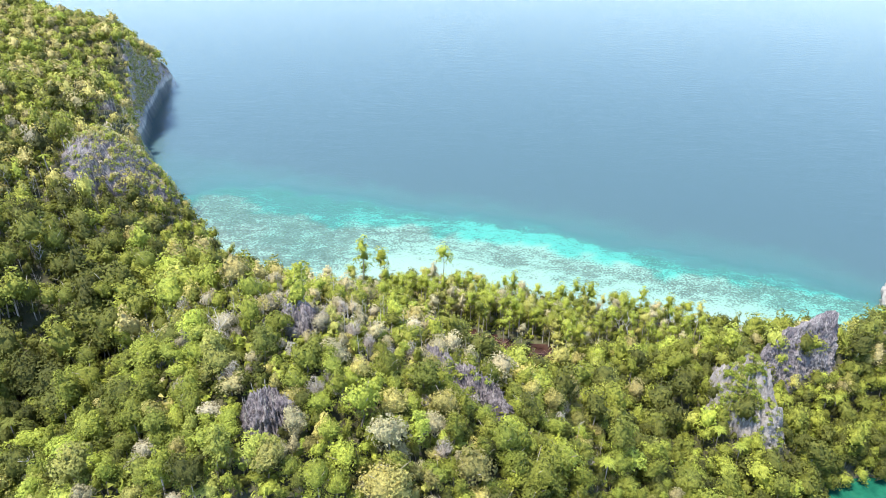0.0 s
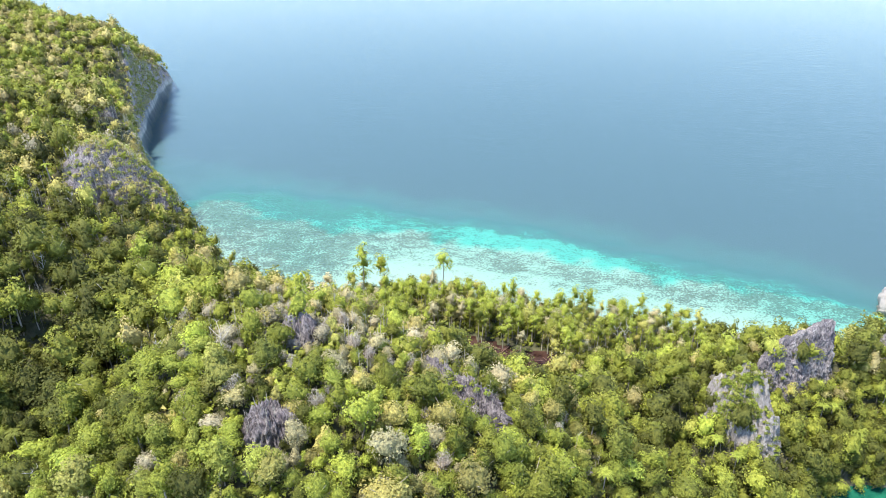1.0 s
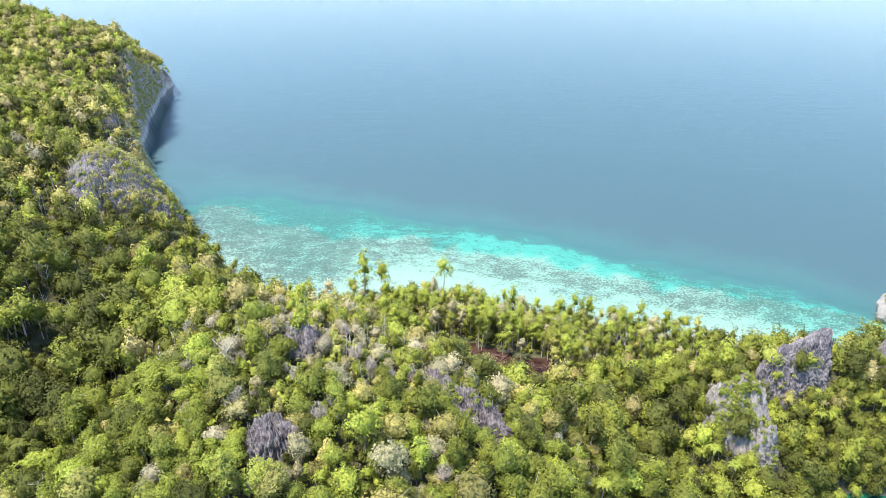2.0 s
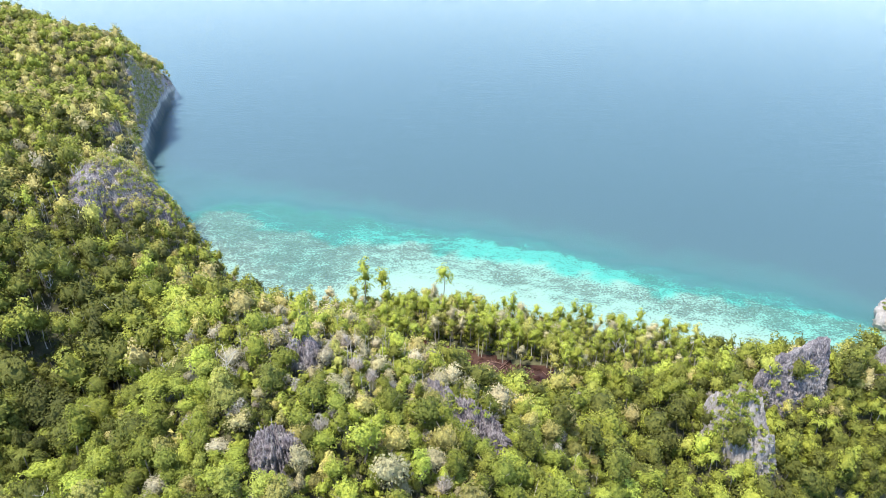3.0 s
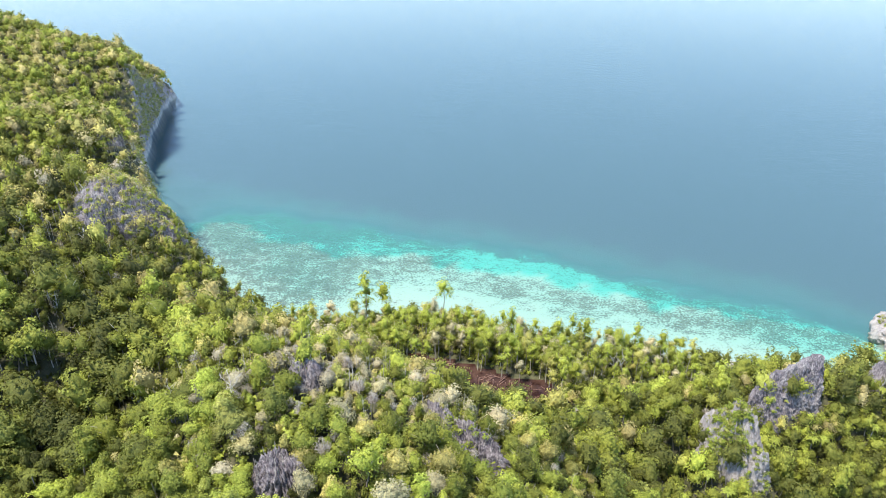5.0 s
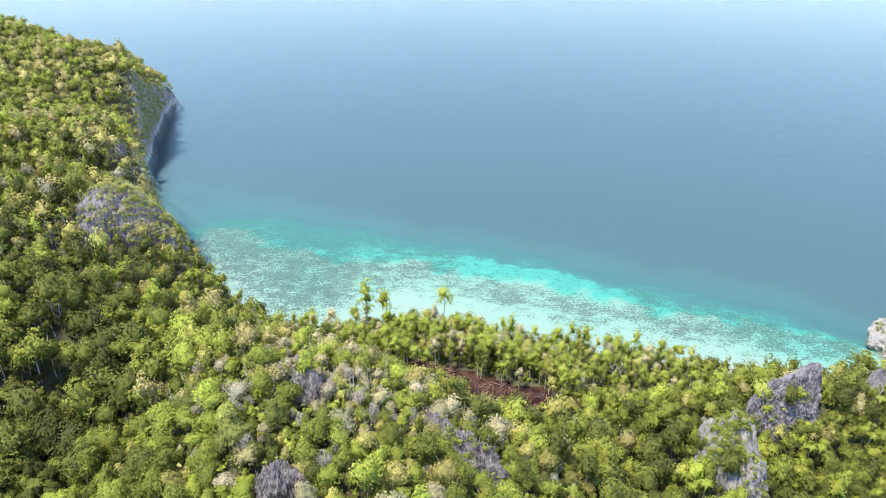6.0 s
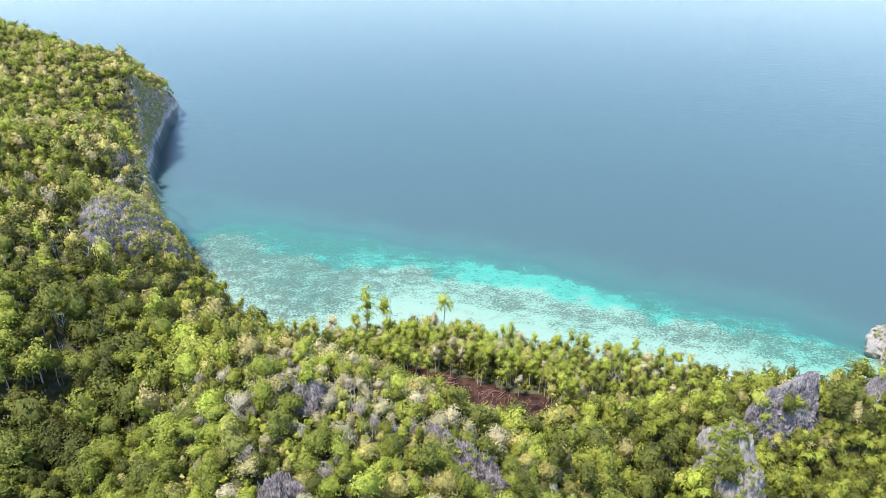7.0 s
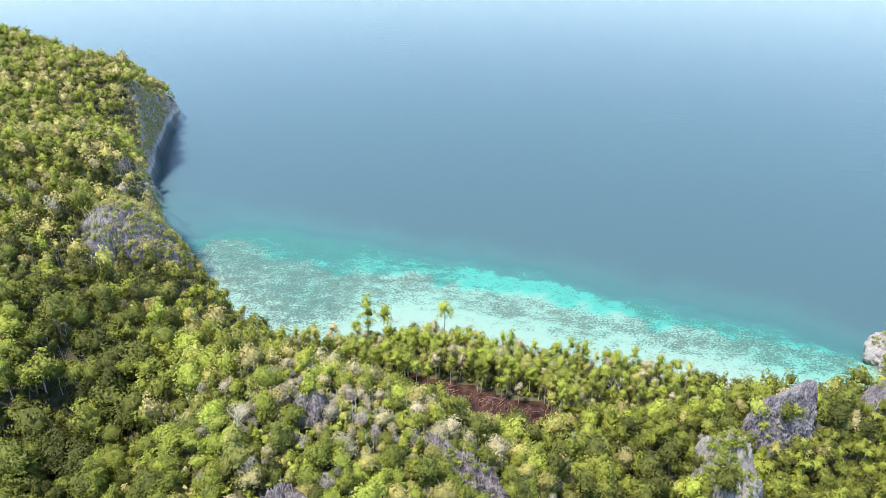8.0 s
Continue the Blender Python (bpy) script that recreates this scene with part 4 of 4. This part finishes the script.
# ---- tall trees behind the beach ----
def slim_shape(height, width, seed, leaves=560, leaf=0.15):
    """A slim tree: a bare pale trunk and a high, uneven crown."""
    r = np.random.default_rng(seed)
    lobes = []
    for k in range(13):
        f = (k + 0.5) / 13
        z = height * (0.56 + 0.42 * f + 0.04 * r.normal())
        w = width * 0.5 * (0.95 - 0.55 * f) * r.uniform(0.35, 1.0)
        a = k * 2.4 + r.random()
        lobes.append((math.cos(a) * w, math.sin(a) * w, z, width * r.uniform(0.12, 0.22), r.uniform(0.65, 0.95)))
    return full_crown(lobes, leaves, leaf, 2, seed), trunk_shape(height * 0.9, 0.14, seed, 5, 0.6, width * 0.32, crook=0.010)


SLIM = [slim_shape(9.0 + 0.8 * (k % 4), 3.4 + 0.4 * (k % 3), 90 + k) for k in range(7)]
slim_trunks = [mesh_of("trunk", *s[1], PALE_BARK, smooth_faces=True) for s in SLIM]
SLIM_TONES = [0.30, 0.43, 0.50, 0.56, 0.64, 0.82]
SLIM_WORDS = ["dark green", "deep green", "fresh green", "yellow-green", "olive green", "grey-green"]
slim_first = {}


def slim_tree(x, y, z, s, k, lv, label=None):
    m = pose(x, y, z, rng.normal() * 1.5, rng.normal() * 1.5, rng.uniform(0, 360)) @ Matrix.Diagonal((s, s, s, 1))
    if (k, lv) not in slim_first:
        crown = mesh_of("crown", *SLIM[k][0][:2], LEAF, SLIM_TONES[lv], normals=SLIM[k][0][2], light=float(rng.uniform(0.5, 1.0)))
        slim_first[k, lv] = make_tree("beach_tree", slim_trunks[k], crown, "slim " + SLIM_WORDS[lv] + " tree with a bare pale trunk behind the beach", "slim trees behind the beach")
        slim_first[k, lv].matrix_basis = m
        return slim_first[k, lv]
    copy = copy_thing(slim_first[k, lv], Matrix())
    copy.matrix_basis = m
    return copy


bx, by, bz, bs = scatter(-50, 66, 112, 160, 2.8, 1.6)
strip = (by > 116 - 0.05 * bx) & ((by > 128 - 0.1 * bx) | (inside_distance(POOL, bx, by) > -9))
behind = by > 121 - 0.22 * (bx - 20)
for x, y, z in list(zip(bx[strip & behind], by[strip & behind], bz[strip & behind]))[:290]:
    front = inside_distance(POOL, np.array([x]), np.array([y]))[0] > -6
    slim_tree(x, y, z, rng.uniform(0.85, 1.2) if front else rng.uniform(0.6, 1.12), int(rng.integers(0, 7)), int(rng.choice(6, p=[0.10, 0.2, 0.27, 0.2, 0.13, 0.10])))
# the ones that stand out above the rest
for x, y, s, k, lv in ((-30, 150, 1.72, 3, 2), (-23.5, 152, 1.45, 2, 1), (-5.9, 156.0, 1.65, 1, 3), (5.5, 147, 1.28, 0, 4), (36.5, 139, 1.3, 2, 1), (46, 137.5, 1.2, 5, 3), (-40, 146, 1.35, 4, 5), (15, 143, 1.2, 3, 3)):
    slim_tree(x, y, ground_z(x, y), s, k, lv)
ux, uy, uz, us = scatter(-50, 66, 112, 158, 2.0)
low = (uy > 114) & (inside_distance(POOL, ux, uy) < -2.0) & ~((uy > 122) & (uy < 134) & (inside_distance(POOL, ux, uy) > -5) & (rng.random(len(ux)) < 0.15))
joined_woods("understorey", FAR, ux[low], uy[low], uz[low], np.where((uy[low] > 136) | (uy[low] < 119), 1, 0.72) * rng.uniform(0.5, 0.85, low.sum()), np.clip(tone_at(ux[low], uy[low], low.sum()) + 0.1, 0, 0.75),
             "low green undergrowth between the slim beach trees")


gx_, gy_ = rng.uniform(-26, 36, 900), rng.uniform(118, 142, 900)
gd = inside_distance(POOL, gx_, gy_)
bank = (gd < -0.8) & (gd > -9) & (gy_ > 126 - 0.28 * gx_)
joined_woods("pool_bank_shrubs", SHRUB, gx_[bank], gy_[bank], survey(gx_, gy_)[0][bank], rng.uniform(0.45, 0.95, bank.sum()), rng.uniform(0.1, 0.6, bank.sum()), "low dark shrubs on the bank of the red pool")


# ---- tall trees that stand apart in the ravine ----
RAVINE = [slim_shape(9.5 + 0.7 * k, 6.4 + 0.5 * (k % 2), 190 + k, 1400, 0.13) for k in range(3)]
ravine_meshes = [(mesh_of("trunk", *s[1], PALE_BARK, smooth_faces=True), mesh_of("crown", *s[0][:2], LEAF, 0.26 + 0.1 * k, normals=s[0][2])) for k, s in enumerate(RAVINE)]
ravine_first = {}
for k, (x, y) in enumerate(((-77, 86), (-69.7, 86.6), (-73.4, 77.3), (-84.5, 84.6), (-60.3, 63.4), (-95.8, 92), (-85.8, 97), (-64.6, 94.6), (-92, 80), (-67, 72), (-80, 68))):
    m = pose(x, y, ground_z(x, y), rng.normal() * 2, rng.normal() * 2, rng.uniform(0, 360)) @ Matrix.Diagonal((0.9, 0.9, 0.9, 1))
    if k % 3 not in ravine_first:
        ravine_first[k % 3] = make_tree("ravine_tree", *ravine_meshes[k % 3], "tall pale-trunked tree with a spreading green crown in the ravine", "tall trees in the ravine")
        ravine_first[k % 3].matrix_basis = m
    else:
        copy = copy_thing(ravine_first[k % 3], Matrix())
        copy.matrix_basis = m


# ---- pale, nearly bare trees ----
def twig_cloud(width, height, base, count, seed):
    """A crown of bare, upswept grey twigs."""
    r = np.random.default_rng(seed)
    a, u = r.random(count) * 6.283, np.sqrt(r.random(count))
    foot = np.c_[np.cos(a) * u * width * 0.28, np.sin(a) * u * width * 0.28, base + height * 0.35 * r.random(count)]
    way = np.c_[np.cos(a) * (0.25 + u), np.sin(a) * (0.25 + u), 0.9 + 0.5 * r.random(count)] + r.normal(size=(count, 3)) * 0.3
    way *= (height * (0.35 + 0.35 * r.random(count)) / np.linalg.norm(way, axis=1))[:, None]
    side = np.cross(way, r.normal(size=(count, 3)))
    side *= 0.035 / np.linalg.norm(side, axis=1, keepdims=True)
    quad = np.stack([foot - side * 1.3, foot + side * 1.3, foot + way + side * 0.5, foot + way - side * 0.5], 1)
    return quad.reshape(-1, 3), np.arange(count * 4).reshape(-1, 4)


def bare_tree_set():
    out = []
    for k in range(4):
        v, f = twig_cloud(2.6 + 0.3 * k, 2.0 + 0.3 * (k % 2), 1.7, 150, 200 + k)
        lv, lf, ln = leaf_cloud(crown_lobes(3.2 + 0.2 * k, 2.4, 1.7, 12, 210 + k), 620, 0.085, seed=220 + k)
        verts, faces = np.concatenate([v, lv]), f.tolist() + (lf + len(v)).tolist()
        crown = mesh_of("crown", verts, faces, LEAF, np.r_[np.full(len(v), 1.0), np.full(len(lv), 0.97)], normals=np.concatenate([np.tile((0.0, 0.0, 1.0), (len(v), 1)), ln]))
        trunk = mesh_of("trunk", *trunk_shape(3.4, 0.10, 230 + k, 5, 0.4, 1.1, 6, 2), SILVER, smooth_faces=True)
        out.append((trunk, crown))
    return out


BARE_SET = bare_tree_set()
bare_first = {}
PALE = [(-22.7, 58.7), (-11.8, 64.2), (-5.1, 66.1), (-16.1, 54.2), (-14.1, 51.7), (28.8, 96.8), (-35.5, 61.4), (-50.4, 65.2), (-96.5, 122), (-82, 109.6), (-19.9, 67.7), (60.9, 106.7),
        (-38.9, 53.6), (-31.9, 53.7), (-14.6, 66.2), (-50.1, 87), (-38, 78.8), (-33.8, 76.4), (-47.5, 75.4), (-66.3, 90.5), (-70, 120), (-17.8, 72.5), (21.9, 72.1), (58.7, 98.6),
        (-49.4, 64.3), (-30.4, 53.9), (-23.4, 69.2), (1.4, 46), (-6.2, 39), (19.9, 63.9), (-59.6, 44.9), (-17.4, 51.5), (-36.7, 50.3), (-34.1, 60.7)]
spots = [(x, y, 0.72) for x, y in PALE]
while len(spots) < 78:
    x, y = rng.normal(-24, 16), rng.normal(70, 9)
    if 40 < y < 95:
        spots.append((x, y, rng.uniform(0.32, 0.6)))
for k, (x, y, s) in enumerate(spots):
    z = ground_z(x, y)
    s *= rng.uniform(0.85, 1.15)
    lift = 1.6 if s > 0.6 else 0.8
    m = pose(x, y, z, 0, 0, rng.uniform(0, 360)) @ Matrix.Diagonal((s, s, s * (1 + 0.35 * lift), 1))
    if k % 4 not in bare_first:
        bare_first[k % 4] = make_tree("bare_tree", *BARE_SET[k % 4], "pale grey, nearly leafless tree among green bushes", "pale bare trees")
        bare_first[k % 4].matrix_basis = m
    else:
        copy = copy_thing(bare_first[k % 4], Matrix())
        copy.matrix_basis = m


# ---- dead trees ----
def dead_tree(x, y, height, seed, lean=0.0):
    me = mesh_of("trunk", *trunk_shape(height, 0.115, seed, 6, 0.5, height * 0.17, 6, 2), SILVER, smooth_faces=True)
    tree = make_tree("dead_tree", me, None, "silvery dead tree with broken bare branches", "dead trees")
    tree.matrix_basis = pose(x, y, ground_z(x, y), lean, lean * 0.6, seed * 40)
    return tree


for k, (x, y, height) in enumerate(((-35.4, 59.5, 9.5), (-91, 97.3, 8), (-69.5, 87.3, 9), (-86, 94.2, 7.5), (-96, 121, 8), (-111, 121, 7.5), (-60, 45.5, 7), (44, 127, 9), (46, 126, 9.5), (-49, 66, 6.5), (-100, 133, 9), (105, 112, 6))):
    dead_tree(x, y, height, 300 + k, 6 if k % 3 == 0 else -3)


# ---- palms ----
def frond(length, a, rise, seed):
    """One arched frond: a rib with a folded blade of leaflets."""
    r = np.random.default_rng(seed)
    pieces, n = [], 9
    c, s = math.cos(a), math.sin(a)
    for k in range(n):
        f, g = k / n, (k + 1) / n
        for side in (-1, 1):
            p = [Vector((length * t, 0, rise * t - 0.75 * length * t * t)) for t in (f, g)]
            w = length * 0.17 * math.sin(math.pi * min(0.15 + f, 1)) * r.uniform(0.8, 1.2)
            tip = p[1] + Vector((length * 0.10, side * w, -0.25 * w))
            quad = [p[0], p[0].lerp(p[1], 0.6), tip, p[0] + Vector((length * 0.06, side * w * 0.9, -0.15 * w))]
            pieces.append(([Vector((v.x * c - v.y * s, v.x * s + v.y * c, v.z)) for v in quad], [(0, 1, 2, 3)]))
    return gather(pieces)


def palm_meshes(height, tone, seed):
    v, f = gather([tube([(0, 0, -0.5), (0.1, 0, height * 0.5), (0.35, 0.1, height)], [0.16, 0.12, 0.10], 6)])
    trunk = mesh_of("trunk", v, f, BARK, smooth_faces=True)
    fronds = [mesh_of("frond", *frond(1.9 + 0.3 * (k % 3), 0.57 * k, 0.9 + 0.35 * (k % 2), seed + k), LEAF, tone) for k in range(11)]
    return trunk, fronds, Vector((0.35, 0.1, height))


def palm(x, y, height, tone, seed, scale=0.75):
    trunk, fronds, head = palm_meshes(height, tone, seed)
    root = tagged(new("palm"), "small palm with arching yellow-green fronds on a thin trunk", "palm", "palms")
    part("trunk", trunk, root)
    for me in fronds:
        part("frond", me, root).location = head
    root.matrix_basis = pose(x, y, ground_z(x, y), 3, -4, seed * 61) @ Matrix.Diagonal((scale, scale, 1, 1))
    return root


for k, (x, y, h, tone) in enumerate(((83.6, 96.5, 6.5, 0.48), (86.2, 97.5, 6.0, 0.50), (73.5, 95.0, 6, 0.42), (99, 101.5, 6, 0.48), (103, 108, 6.5, 0.42), (79.7, 92.5, 5.5, 0.36), (57, 75.5, 6, 0.5),
                                     (54, 79.5, 5.5, 0.52), (27, 56.8, 6, 0.5), (-73, 57.6, 6, 0.2), (-67, 48, 6, 0.16), (-104.6, 128, 8, 0.5), (-112, 150, 9, 0.46), (94, 92, 5, 0.45))):
    palm(x, y, h, tone, 400 + k)


# ---- fallen logs and stumps in the red pool ----
def log(x, y, length, radius, a, tilt, seed):
    r = random.Random(seed)
    c, s = math.cos(radians(a)), math.sin(radians(a))
    pts = [(c * length * (t - 0.5), s * length * (t - 0.5), math.sin(radians(tilt)) * length * t + r.uniform(-0.06, 0.06)) for t in (0, 0.33, 0.66, 1)]
    pieces = [tube(pts, [radius, radius * 0.9, radius * 0.75, radius * 0.45], 7)]
    for k in range(3):
        p = Vector(pts[1]).lerp(Vector(pts[3]), r.random())
        d = Vector((r.uniform(-1, 1), r.uniform(-1, 1), r.uniform(0.2, 1.0))) * 0.9
        pieces.append(tube([p, p + d], [radius * 0.4, radius * 0.12], 4))
    ob = new("fallen_log", mesh_of("fallen_log", *gather(pieces), LOGWOOD, smooth_faces=True))
    ob.location = (x, y, 0.78)
    return tagged(ob, "weathered reddish fallen log lying in the muddy pool", "log", "fallen logs in the pool")


def stump(x, y, height, seed):
    me = mesh_of("stump", *tube([(0, 0, -0.8), (0.03, 0, height * 0.5), (0.08, 0.03, height)], [0.2, 0.15, 0.12], 7), LOGWOOD, smooth_faces=True)
    ob = new("stump", me)
    ob.location = (x, y, 0.7)
    return tagged(ob, "bare broken stump standing in the red pool", "stump", "stumps in the pool")


r = random.Random(3)
for k in range(26):
    log(-8 + r.uniform(-4, 8), 132.0 + r.uniform(-2, 2) - 0.25 * k * 0.5, r.uniform(2.5, 5.5), r.uniform(0.09, 0.19), r.uniform(-75, 75), r.uniform(0, 10), k)
for k in range(14):
    log(10 + r.uniform(-3, 4), 126.2 + r.uniform(-1.5, 1.5), r.uniform(2, 4.5), r.uniform(0.06, 0.13), r.uniform(-60, 60), r.uniform(0, 14), 40 + k)
for k in range(14):
    log(r.uniform(8, 26), r.uniform(119.5, 124.5), r.uniform(1.5, 3.5), r.uniform(0.05, 0.1), r.uniform(-80, 80), r.uniform(0, 10), 60 + k)
for k in range(30):
    f = r.random()
    stump(-12 + 38 * f, 131.5 - 8.5 * f - r.uniform(0, 4.5), r.uniform(0.6, 2.6), k)
